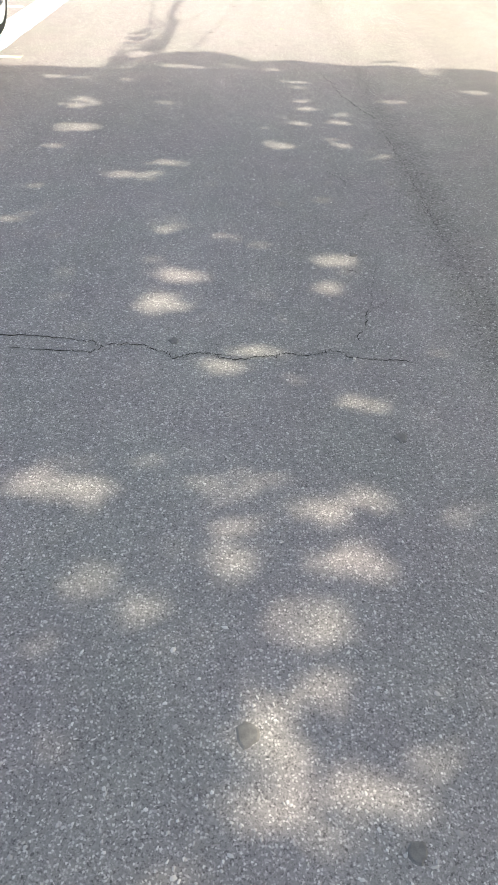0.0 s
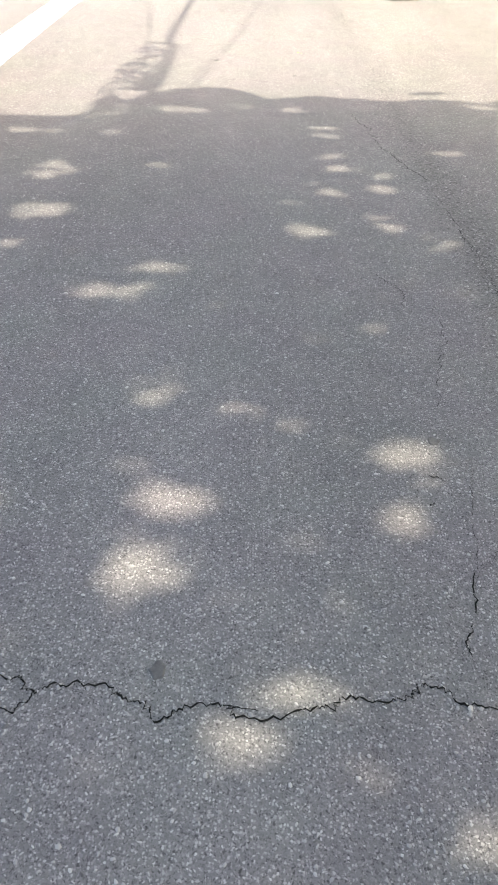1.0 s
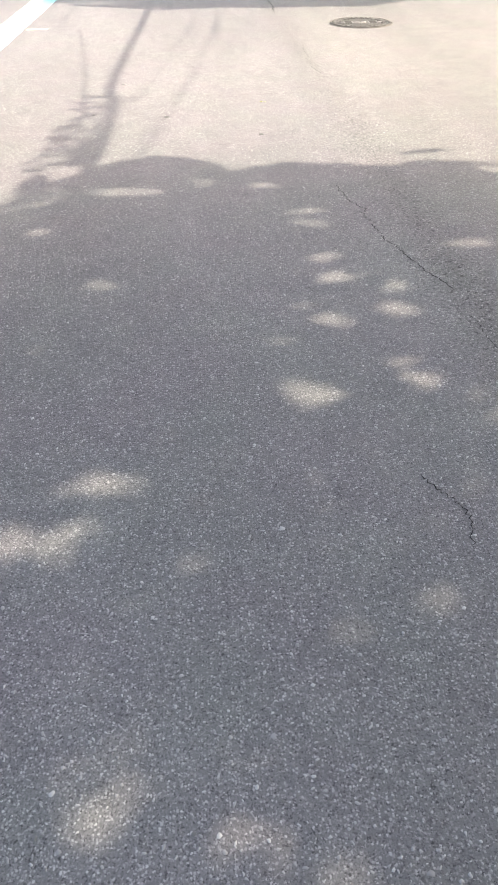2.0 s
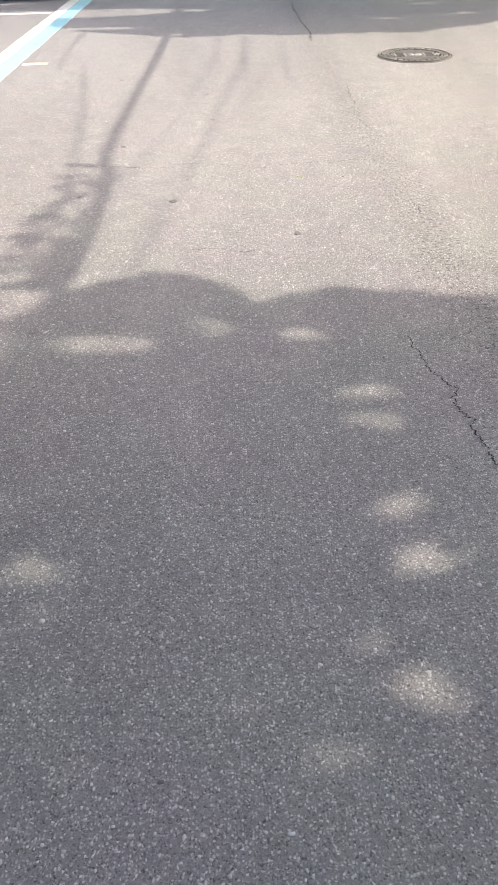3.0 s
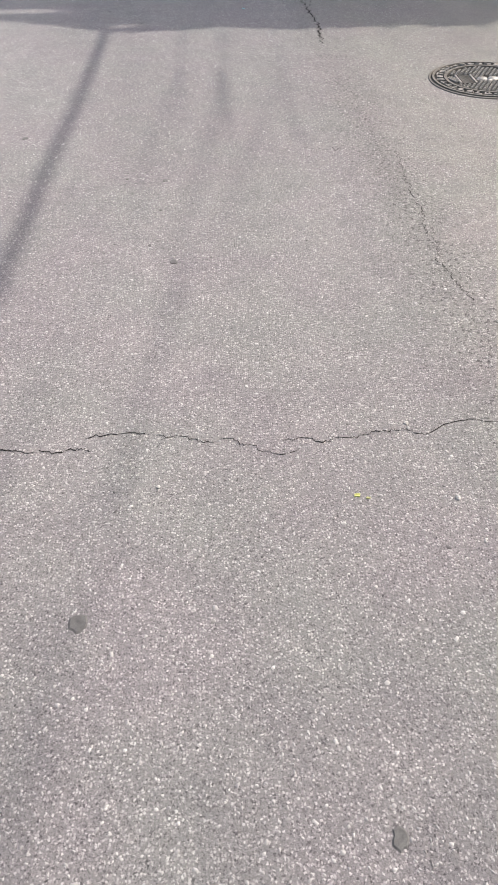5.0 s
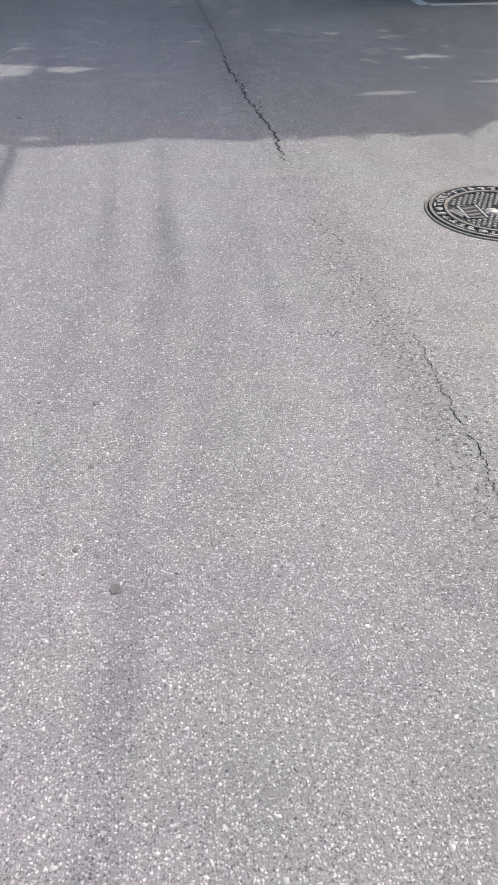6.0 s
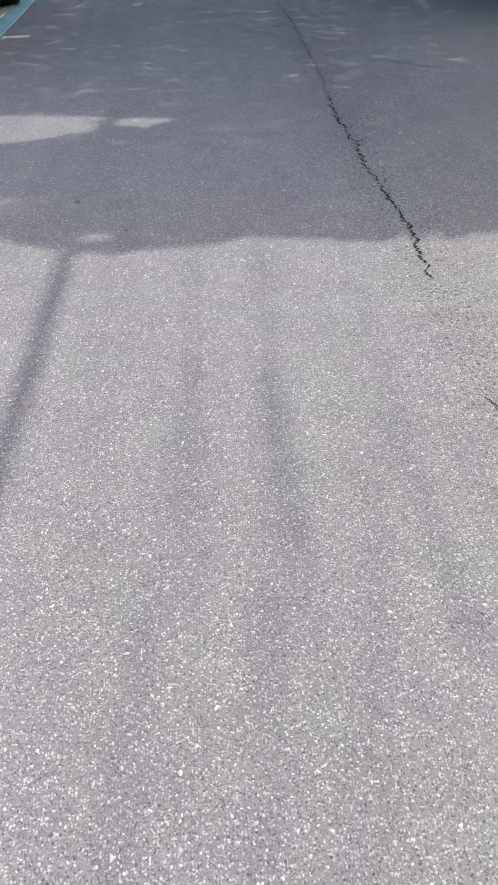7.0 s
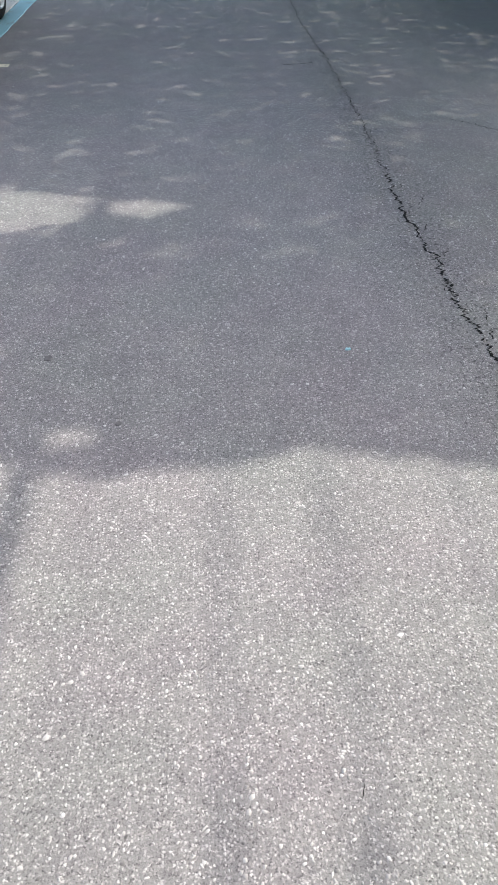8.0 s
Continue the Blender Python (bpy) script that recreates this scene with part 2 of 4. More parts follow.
# ---- ground ----
bm = bmesh.new()
xs = sorted({*[x * 0.5 for x in range(-16, 21)], -300, -120, -50, -20, 25, 50, 120, 300})
ys = sorted({*[y * 0.5 for y in range(-30, 61)], -300, -120, -50, -22, 45, 80, 150, 300})
grid = [[bm.verts.new((x, y, 0)) for y in ys] for x in xs]
for i in range(len(xs) - 1):
    for j in range(len(ys) - 1):
        bm.faces.new((grid[i][j], grid[i + 1][j], grid[i + 1][j + 1], grid[i][j + 1]))
road = tagged(part("road", bm, ASPHALT), "worn grey asphalt street surface with light stones", "road", kind="structure")


def stripe(name, material, x0, x1, y0, y1, label, rag=0.008):
    """A painted bar on the road, 3 mm thick, with slightly uneven edges."""
    rng = random.Random(int((x0 + 50) * 1000 + y0 * 7))
    bm = bmesh.new()
    along_y = (y1 - y0) > (x1 - x0)
    n = max(2, int(max(y1 - y0, x1 - x0) / 0.12))
    prev = None
    for k in range(n + 1):
        t = k / n
        j0, j1 = rng.uniform(-rag, rag), rng.uniform(-rag, rag)
        if along_y:
            y = y0 + (y1 - y0) * t
            q = [(x0 + j0 - 0.004, y, 0), (x0 + j0, y, 0.004), (x1 + j1, y, 0.004), (x1 + j1 + 0.004, y, 0)]
        else:
            x = x0 + (x1 - x0) * t
            q = [(x, y0 + j0 - 0.004, 0), (x, y0 + j0, 0.004), (x, y1 + j1, 0.004), (x, y1 + j1 + 0.004, 0)]
        q = [bm.verts.new(p) for p in q]
        if prev:
            for a in range(3):
                bm.faces.new((prev[a], prev[a + 1], q[a + 1], q[a]))
        prev = q
    return tagged(part(name, bm, material), label, "road marking", kind="structure")


stripe("trim_white_line", WHITE_PAINT, -1.96, -1.825, -16, 30, "white painted edge line of the parking bays")
stripe("trim_blue_line", BLUE_PAINT, -1.812, -1.635, -16, 30, "light blue painted line beside the white one")
for y in (-14.0, -7.75, -1.5, 4.72, 11.0, 17.3):
    stripe("trim_bay_line", WHITE_PAINT, -4.3, -1.99, y - 0.05, y + 0.05, "white painted line between parking bays")
for y, w in ((-3.88, 0.2), (1.41, 0.24), (7.6, 0.26)):
    stripe("trim_tick_mark", YELLOW_PAINT, -1.6, -1.6 + w, y - 0.035, y + 0.035, "short worn yellowish paint tick by the blue line", 0.012)
stripe("trim_right_bay_line", WHITE_PAINT, 3.74, 3.86, 7.29, 30, "white painted edge line under the parked car")
stripe("trim_right_bay_end", WHITE_PAINT, 3.87, 6.2, 7.29, 7.39, "white painted end line of the parking bay")


# ---- cracks in the asphalt ----
def crack(points, width, seed, jag=0.012):
    """A jagged, open crack: a flat ragged sliver with broken lips, its inner shade painted dark."""
    rng = random.Random(seed)
    pts = flow([(x, y, 0) for x, y in points], max(8, int(sum(math.dist(a, b) for a, b in zip(points, points[1:])) / 0.008)))
    bm = bmesh.new()
    prev, drift, wide, skip = None, 0.0, 0.5, 0
    for k, p in enumerate(pts):
        d = (pts[min(k + 1, len(pts) - 1)] - pts[max(k - 1, 0)]).normalized()
        side = Vector((-d.y, d.x, 0))
        drift = drift * 0.8 + rng.uniform(-jag, jag) * 0.5
        wide = wide * 0.75 + 0.25 * rng.random() * 1.5
        w = width * (0.2 + 0.72 * wide) * rng.uniform(0.5, 1.3)
        if rng.random() < (0.08 if width < 0.0036 else 0.03) or k in (0, len(pts) - 1):
            w = width * 0.08
        c = p + side * (drift + rng.uniform(-0.38, 0.38) * jag)
        q = [bm.verts.new(c - side * w / 2 + Vector((0, 0, 0.0015))), bm.verts.new(c + side * w / 2 + Vector((0, 0, 0.0015)))]
        if skip > 0:
            skip -= 1
        elif rng.random() < (0.03 if width < 0.0036 else 0.012):
            skip = rng.randint(1, 4)
        if prev and not skip:
            bm.faces.new((prev[0], prev[1], q[1], q[0]))
        prev = q
    bmesh.ops.delete(bm, geom=[v for v in bm.verts if not v.link_faces], context="VERTS")
    return part("crack", bm, CRACK, road)


crack([(-0.9, -8.25), (-0.35, -8.26), (-0.06, -8.267), (0.0, -8.285), (0.03, -8.312), (0.09, -8.298), (0.18, -8.3), (0.21, -8.318), (0.26, -8.335), (0.29, -8.355), (0.34, -8.331), (0.42, -8.324),
       (0.457, -8.353), (0.6, -8.335), (0.65, -8.328), (0.68, -8.31), (0.78, -8.313), (0.83, -8.286), (0.856, -8.268), (0.91, -8.302), (1.0, -8.325), (1.16, -8.33)], 0.0058, 1, 0.012)
crack([(-0.3, -8.35), (-0.03, -8.354), (0.0, -8.348), (0.027, -8.312)], 0.005, 2, 0.006)
crack([(0.43, -8.338), (0.46, -8.33), (0.5, -8.342)], 0.004, 12, 0.005)
crack([(0.968, -8.195), (0.97, -8.165), (0.993, -8.12), (1.012, -8.05), (1.04, -7.95)], 0.0048, 3, 0.009)
crack([(1.04, -7.95), (1.07, -7.76), (1.11, -7.56)], 0.0018, 27, 0.007)
crack([(1.07, -7.27), (1.12, -7.0), (1.17, -6.84), (1.16, -6.6)], 0.0024, 20)
crack([(1.02, -8.0), (1.09, -7.9), (1.15, -7.78)], 0.0018, 4)
crack([(-0.5, -1.75), (-0.36, -1.745), (-0.2, -1.785), (-0.066, -1.805), (0.024, -1.795), (0.065, -1.81)], 0.004, 5, 0.01)
crack([(0.04, -1.755), (0.123, -1.742), (0.19, -1.742), (0.257, -1.755), (0.34, -1.768), (0.371, -1.785), (0.421, -1.798)], 0.0046, 6, 0.011)
crack([(0.432, -1.775), (0.477, -1.79), (0.495, -1.812), (0.532, -1.818), (0.561, -1.842), (0.603, -1.853), (0.66, -1.846)], 0.0038, 61, 0.01)
crack([(0.609, -1.79), (0.677, -1.792), (0.732, -1.806), (0.765, -1.79), (0.826, -1.8), (0.874, -1.782), (0.933, -1.768), (0.965, -1.765), (1.03, -1.785), (1.163, -1.74), (1.3, -1.77)], 0.004, 7, 0.009)
crack([(0.228, -3.04), (0.289, -3.03), (0.394, -3.03), (0.437, -3.06), (0.471, -3.08), (0.54, -3.065)], 0.004, 8, 0.009)
crack([(0.955, -2.79), (0.947, -2.9), (0.991, -3.0), (1.059, -3.09), (1.05, -3.18)], 0.0034, 9, 0.009)
# the open paving joint in the far shade
crack([(1.242, 2.25), (1.243, 2.5), (1.247, 2.78), (1.237, 2.98), (1.222, 3.3), (1.212, 3.5), (1.195, 3.65), (1.212, 3.85), (1.206, 4.03), (1.188, 4.4), (1.184, 4.75), (1.2, 5.0)], 0.016, 10, 0.022)
crack([(1.2, 5.0), (1.225, 5.8), (1.23, 6.9), (1.205, 8.1), (1.17, 9.3), (1.2, 11.0), (1.15, 14.0)], 0.009, 11, 0.02)
for k in range(12):
    y = 3.3 + k * 0.22 + 0.07 * math.sin(k * 5.1)
    x = 1.21 + 0.05 * math.sin(k * 2.3) + 0.035
    crack([(x - 0.02, y), (x + 0.012 * math.cos(k), y + 0.05), (x + 0.015, y + 0.09)], 0.006, 70 + k, 0.014)
# the same joint in the sun, where only stretches of it are open
crack([(1.2, 1.43), (1.244, 1.3), (1.3, 1.1)], 0.005, 21, 0.014)
crack([(1.36, 0.3), (1.36, 0.1), (1.34, -0.09), (1.341, -0.38), (1.323, -0.53), (1.334, -0.67), (1.313, -0.83), (1.36, -1.1)], 0.0042, 13, 0.014)
crack([(1.06, 0.34), (0.98, 0.352), (0.9, 0.37)], 0.003, 19)
crack([(1.035, 0.379), (1.054, 0.334), (1.098, 0.377)], 0.004, 22)
crack([(1.34, -2.44), (1.381, -2.51), (1.395, -2.65)], 0.005, 14, 0.012)
crack([(1.08, -3.89), (1.12, -4.11), (1.17, -4.25), (1.16, -4.35), (1.19, -4.43), (1.195, -4.57), (1.22, -4.65), (1.28, -4.86), (1.39, -5.19)], 0.0062, 15, 0.014)
crack([(1.4, -5.4), (1.45, -6.2), (1.46, -6.7), (1.47, -7.2)], 0.004, 16)
crack([(0.97, -6.32), (1.03, -6.42), (1.07, -6.5), (1.05, -6.62)], 0.004, 17)
crack([(0.975, -7.6), (1.0, -7.605), (1.02, -7.62)], 0.008, 23, 0.012)
crack([(0.96, -7.715), (0.975, -7.72)], 0.007, 24, 0.008)
crack([(0.848, 7.445), (0.98, 7.46), (1.1, 7.495)], 0.014, 18, 0.004)
crack([(1.8, 5.95), (1.87, 5.89), (1.95, 5.8), (2.04, 5.68), (2.2, 5.6)], 0.01, 25, 0.02)
crack([(0.508, 1.77), (0.506, 1.72)], 0.0026, 26, 0.004)


def gum_spot(x, y, r, seed):
    rng = random.Random(seed)
    bm = bmesh.new()
    n = 14
    w = [r * rng.uniform(0.72, 1.15) for _ in range(n)]
    out = [bm.verts.new((x + w[k] * math.cos(2 * math.pi * k / n), y + 1.25 * w[k] * math.sin(2 * math.pi * k / n), 0.0)) for k in range(n)]
    top = [bm.verts.new((x + 0.8 * w[k] * math.cos(2 * math.pi * k / n), y + w[k] * math.sin(2 * math.pi * k / n), 0.003)) for k in range(n)]
    for k in range(n):
        bm.faces.new((out[k], out[(k + 1) % n], top[(k + 1) % n], top[k]))
    bm.faces.new(top)
    return tagged(part("gum_spot", bm, GUM), "dark flattened gum spot stuck on asphalt", "stain", "gum spots on the road")


for k, (x, y, r) in enumerate(((0.575, -9.77, 0.025), (1.04, -8.77, 0.022), (1.02, -7.44, 0.018), (0.28, -8.25, 0.02), (0.1, -2.38, 0.025), (0.74, -2.87, 0.017),
                               (-0.3, -1.35, 0.017), (0.27, -0.74, 0.018), (0.21, 0.03, 0.012), (-0.35, 3.3, 0.018), (-0.43, -2.28, 0.014), (-0.55, 0.62, 0.017),
                               (0.89, -9.985, 0.02), (-0.07, 2.91, 0.012), (0.03, 0.06, 0.008), (0.2, -0.28, 0.008), (0.17, -0.6, 0.008))):
    gum_spot(x, y, r, k)


# ---- manhole cover ----
def manhole(x, y, R):
    base = tagged(new("manhole_cover"), "round cast-iron manhole cover set flush in the asphalt", "manhole cover")
    base.location = (x, y, 0)
    bm = bmesh.new(); lathe(bm, [(R, 0.0), (R * 0.992, 0.006), (R * 0.965, 0.007), (R * 0.96, 0.001)], 72)
    part("frame_ring", bm, IRON, base, smooth=False)
    bm = bmesh.new(); lathe(bm, [(R * 0.96, 0.0015), (0.001, 0.0015)], 72)
    part("plate", bm, IRON_DARK, base)
    for name, r0, r1 in (("outer_rim", 0.9, 0.935), ("inner_rim", 0.69, 0.735)):
        bm = bmesh.new(); lathe(bm, [(R * r1, 0.003), (R * r1, 0.012), (R * r0, 0.012), (R * r0, 0.003)], 72)
        part(name, bm, IRON, base)
    # raised marks in the ring, where the lettering cannot be read
    rng = random.Random(5)
    for k in range(34):
        if k in (0, 17):
            continue
        a = 2 * math.pi * k / 34
        bm = bmesh.new()
        for i in range(rng.randint(2, 3)):
            u = rng.uniform(-0.016, 0.012)
            box(bm, u, u + rng.uniform(0.007, 0.011), -R * 0.06, R * rng.uniform(0.0, 0.06), 0.002, 0.012)
        v = rng.uniform(-0.012, 0.01)
        box(bm, -0.02, 0.02, v, v + 0.009, 0.002, 0.0118)
        bm.transform(pose(R * 0.818 * math.cos(a), R * 0.818 * math.sin(a), 0, 0, 0, math.degrees(a) - 90))
        part("raised_mark", bm, IRON_WORN, base)
    for k in range(2):
        bm = bmesh.new(); box(bm, -0.012, 0.012, -R * 0.065, R * 0.065, 0.003, 0.012, 0.003)
        bm.transform(pose(R * 0.818 * (1 - 2 * k), 0, 0, 0, 0, 90))
        part("ring_bar", bm, IRON_WORN, base)
    # two hatched panels in upright frames, either side of the middle
    for s in (-1, 1):
        for e in (-1, 1):
            bm = bmesh.new(); box(bm, s * R * 0.38 + e * R * 0.13 - 0.007, s * R * 0.38 + e * R * 0.13 + 0.007, -R * 0.22, R * 0.22, 0.0015, 0.012, 0.002)
            part("panel_bar", bm, IRON_WORN, base)
        for k in range(9):
            bm = bmesh.new(); box(bm, -R * 0.1, R * 0.1, -0.004, 0.004, 0.0015, 0.009)
            bm.transform(pose(s * R * 0.38, R * (k - 4) * 0.052, 0, 0, 0, -16))
            part("grip_rib", bm, IRON, base)
    # slanted ribs at both ends and studs over the rest of the field
    for s in (-1, 1):
        for k in range(3):
            bm = bmesh.new(); box(bm, -0.005, 0.005, -R * 0.13, R * 0.13, 0.0015, 0.012, 0.002)
            bm.transform(pose(s * R * (0.555 + 0.035 * k), R * (0.03 - 0.03 * k), 0, 0, 0, -24 * s))
            part("end_rib", bm, IRON_WORN, base)
    bm = bmesh.new(); box(bm, -0.0085, 0.0085, -0.0085, 0.0085, 0.0015, 0.012, 0.003)
    stud = mesh_of(bm, "stud", IRON_WORN)
    for i in range(-9, 10):
        for j in range(-9, 10):
            x0, y0 = (i + 0.5 * (j % 2)) * R * 0.078, j * R * 0.072
            if math.hypot(x0, y0) > R * 0.65 or (R * 0.22 < abs(x0) and abs(y0) < R * 0.26) or math.hypot(x0, y0 * 1.3) < R * 0.19:
                continue
            ob = new("stud", stud)
            ob.parent, ob.location, ob.rotation_euler = base, (x0, y0, 0), (0, 0, rng.uniform(-0.5, 0.5))
    # worn emblem in the middle: two plain lumps and a bar
    for x0, y0, a, b in ((-0.034, 0.006, 0.034, 0.028), (0.034, 0.006, 0.034, 0.028), (0.0, -0.032, 0.02, 0.012)):
        bm = bmesh.new(); lathe(bm, [(1.0, 0.0015), (0.85, 0.011), (0.001, 0.014)], 20)
        bm.transform(Matrix.Translation((x0, y0, 0)) @ Matrix.Diagonal((a, b, 1, 1)))
        part("emblem", bm, IRON_BRIGHT, base, "worn bright raised emblem", True)
    for s in (-1, 1):
        bm = bmesh.new(); box(bm, -0.02, 0.02, -0.009, 0.009, 0.0015, 0.0035, 0.001)
        bm.transform(pose(0, s * R * 0.665, 0))
        part("lift_slot", bm, IRON_DARK, base)
    return base


manhole(2.14, 1.37, 0.36)


# ---- parked cars (front towards -y) ----
def wheel(parent, x, y, side, steer=0.0, R=0.355, width=0.23):
    """side: +1 when the outer face looks towards +x."""
    hub = part("wheel", tyre_mesh(R, width), RUBBER, parent, smooth=True)
    hub.matrix_basis = pose(x, y, R, 0, 0, steer) @ pose(0, 0, 0, 0, 90 * side, 0)
    bm = bmesh.new()
    r = R * 0.70
    lathe(bm, [(r + 0.012, width / 2 - 0.012), (r + 0.006, width / 2 + 0.004), (r - 0.012, width / 2 + 0.002), (r - 0.02, width / 2 - 0.05), (r - 0.03, -width / 2)], 40)
    part("rim", bm, ALLOY, hub, "silver alloy rim", True)
    bm = bmesh.new()
    lathe(bm, [(0.0, width / 2 - 0.09), (r - 0.02, width / 2 - 0.09)], 24)
    part("brake_disc", bm, IRON_DARK, hub)
    for k in range(5):
        for d in (-0.13, 0.13):
            bm = bmesh.new()
            a = 2 * math.pi * k / 5
            p, q = Vector((0.045 * math.cos(a), 0.045 * math.sin(a), width / 2 - 0.02)), Vector((r * math.cos(a + d), r * math.sin(a + d), width / 2 - 0.008))
            n = Vector((-(q - p).y, (q - p).x, 0)).normalized()
            pr = [p - n * 0.016, p + n * 0.016, q + n * 0.011, q - n * 0.011]
            up = [bm.verts.new(v) for v in pr]; lo = [bm.verts.new(v - Vector((0, 0, 0.035))) for v in pr]
            bm.faces.new(up); bm.faces.new(lo[::-1])
            for i in range(4):
                bm.faces.new((up[i], lo[i], lo[(i + 1) % 4], up[(i + 1) % 4]))
            part("spoke", bm, ALLOY, hub)
    bm = bmesh.new(); lathe(bm, [(0.06, width / 2 - 0.04), (0.056, width / 2 - 0.006), (0.001, width / 2 + 0.004)], 24)
    part("hub_cap", bm, CHROME, hub, smooth=True)
    return hub


def tyre_mesh(R, width):
    bm = bmesh.new()
    h, r = width / 2, R * 0.71
    lathe(bm, [(r, -h + 0.01), (r + 0.03, -h), (R - 0.035, -h + 0.003), (R - 0.012, -h + 0.022), (R, -h + 0.05), (R, -0.02), (R - 0.007, -0.017), (R - 0.007, 0.017), (R, 0.02),
               (R, h - 0.05), (R - 0.012, h - 0.022), (R - 0.035, h - 0.003), (r + 0.03, h), (r, h - 0.01)], 48)
    return bm


def car(x, y, paint, label, size=1.0, steer=0.0, plate_z=0.4):
    """A sport utility car about 4.5 m long; x, y: middle of its shadow on the road."""
    c = tagged(new("car"), label, "car", "cars parked along the street")
    half, front, rear, wb = 0.92, -2.22, 2.25, 1.36

    def width_at(v):
        t = max(0.0, (abs(v) - 1.55) / 0.7)
        return half * (1 - 0.2 * min(t, 1) ** 2.4)

    def under(v, arch=True):
        for wy in (-wb, wb):
            d = abs(v - wy)
            if arch and d < 0.43:
                return 0.36 + math.sqrt(max(0, 0.43 ** 2 - d * d)) * 0.98
        return 0.25 + 0.07 * max(0, (abs(v) - 1.9) / 0.35)

    def top(v):
        if v < -0.95:
            return 0.78 + 0.27 * min(1, max(0, (v - front) / 1.1)) ** 0.55
        return 1.06
    bm, prev = bmesh.new(), None
    n = 90
    for k in range(n + 1):
        v = front + (rear - front) * k / n
        w, zb, zt = width_at(v), under(v), top(v)
        if v > 2.1:
            zt -= 0.1 * (v - 2.1) / 0.15
        zm = max(zb + 0.03, 0.62)
        ring = [(-w * 0.5, zb), (-w * 0.97, zb), (-w, max(zb + 0.015, 0.45)), (-w * 1.0, zm + 0.02), (-w * 0.97, max(zm + 0.05, zt - 0.16)), (-w * 0.92, zt - 0.04), (-w * 0.8, zt), (0, zt + 0.025)]
        ring = ring + [(-a, b) for a, b in ring[-2::-1]]
        q = [bm.verts.new((a, v, b)) for a, b in ring]
        if prev:
            for i in range(len(q) - 1):
                bm.faces.new((prev[i], prev[i + 1], q[i + 1], q[i]))
            bm.faces.new((prev[-1], prev[0], q[0], q[-1]))
        else:
            bm.faces.new(q)
        prev = q
    bm.faces.new(prev[::-1])
    part("body", bm, paint, c, smooth=True)
    # glasshouse and roof
    def loft(stations, name, mat, lab=""):
        bm, prev = bmesh.new(), None
        for v, w0, z0, w1, z1 in stations:
            q = [bm.verts.new((a, v, b)) for a, b in ((-w0, z0), (-w1, z1), (-w1 * 0.8, z1 + 0.03), (0, z1 + 0.045), (w1 * 0.8, z1 + 0.03), (w1, z1), (w0, z0))]
            if prev:
                for i in range(6):
                    bm.faces.new((prev[i], prev[i + 1], q[i + 1], q[i]))
            prev = q
        return part(name, bm, mat, c, lab, True)
    loft([(-1.02, 0.84, 1.04, 0.8, 1.045), (-0.25, 0.86, 1.04, 0.7, 1.55), (0.5, 0.87, 1.04, 0.7, 1.6), (1.5, 0.86, 1.04, 0.68, 1.56), (2.12, 0.8, 1.04, 0.72, 1.1)], "windows", GLASS, "dark tinted windows")
    loft([(-0.27, 0.7, 1.54, 0.695, 1.56), (0.5, 0.705, 1.59, 0.7, 1.615), (1.5, 0.69, 1.55, 0.685, 1.575), (1.68, 0.67, 1.46, 0.665, 1.48)], "roof", paint)
    for s in (-1, 1):
        for a, b in (((-0.98, 0.83, 1.06), (-0.26, 0.7, 1.56)), ((0.42, 0.875, 1.06), (0.42, 0.71, 1.58)), ((1.35, 0.87, 1.06), (1.3, 0.7, 1.56))):
            bm = bmesh.new(); tube(bm, [(s * a[1], a[0], a[2]), (s * b[1], b[0], b[2])], [0.035, 0.03], 6)
            part("pillar", bm, paint, c)
        bm = bmesh.new(); bmesh.ops.create_uvsphere(bm, u_segments=14, v_segments=8, radius=1, matrix=Matrix.LocRotScale((s * 1.0, -0.72, 1.1), None, (0.1, 0.06, 0.075)))
        part("mirror", bm, paint, c, smooth=True)
        bm = bmesh.new(); bmesh.ops.create_uvsphere(bm, u_segments=16, v_segments=8, radius=1, matrix=Matrix.LocRotScale((s * 0.66, front + 0.1, 0.78), Euler((0, 0, s * 0.45)), (0.19, 0.1, 0.07)))
        part("headlight", bm, LENS, c, "clear headlight lens", True)
        bm = bmesh.new(); box(bm, s * 0.55 - 0.13, s * 0.55 + 0.13, front - 0.012, front + 0.1, 0.42, 0.5, 0.02)
        lamp = part("fog_lamp_pocket", bm, PLASTIC, c)
        bm = bmesh.new(); tube(bm, [(s * 0.38, front - 0.02, 0.4), (s * 0.62, front - 0.02, 0.4), (s * 0.72, front + 0.02, 0.44), (s * 0.74, front + 0.02, 0.52)], [0.012] * 4, 6)
        part("fog_lamp_trim", bm, CHROME, lamp, "chrome trim strip")
        bm = bmesh.new(); box(bm, s * 0.7 - 0.12, s * 0.7 + 0.12, rear - 0.12, rear + 0.012, 0.82, 0.98, 0.02)
        part("tail_light", bm, RED_LENS, c)
        bm = bmesh.new(); box(bm, s * (half - 0.01) - 0.02, s * (half - 0.01) + 0.02, -0.9, 0.9, 0.27, 0.38, 0.015)
        part("side_sill", bm, PLASTIC, c)
        for wy in (-wb, wb):
            bm = bmesh.new()
            arc = [(s * (width_at(wy) - 0.005), wy + 0.44 * math.cos(a), 0.36 + 0.44 * math.sin(a)) for a in [math.pi * (k / 20) for k in range(-1, 22)]]
            tube(bm, arc, [0.026] * len(arc), 6)
            part("arch_trim", bm, PLASTIC, c)
            bm = bmesh.new(); lathe(bm, [(0.42, -0.12), (0.42, 0.1), (0.001, -0.12)], 24, pose(s * 0.66, wy, 0.37, 0, 90 * s, 0))
            part("arch_liner", bm, PLASTIC, c)
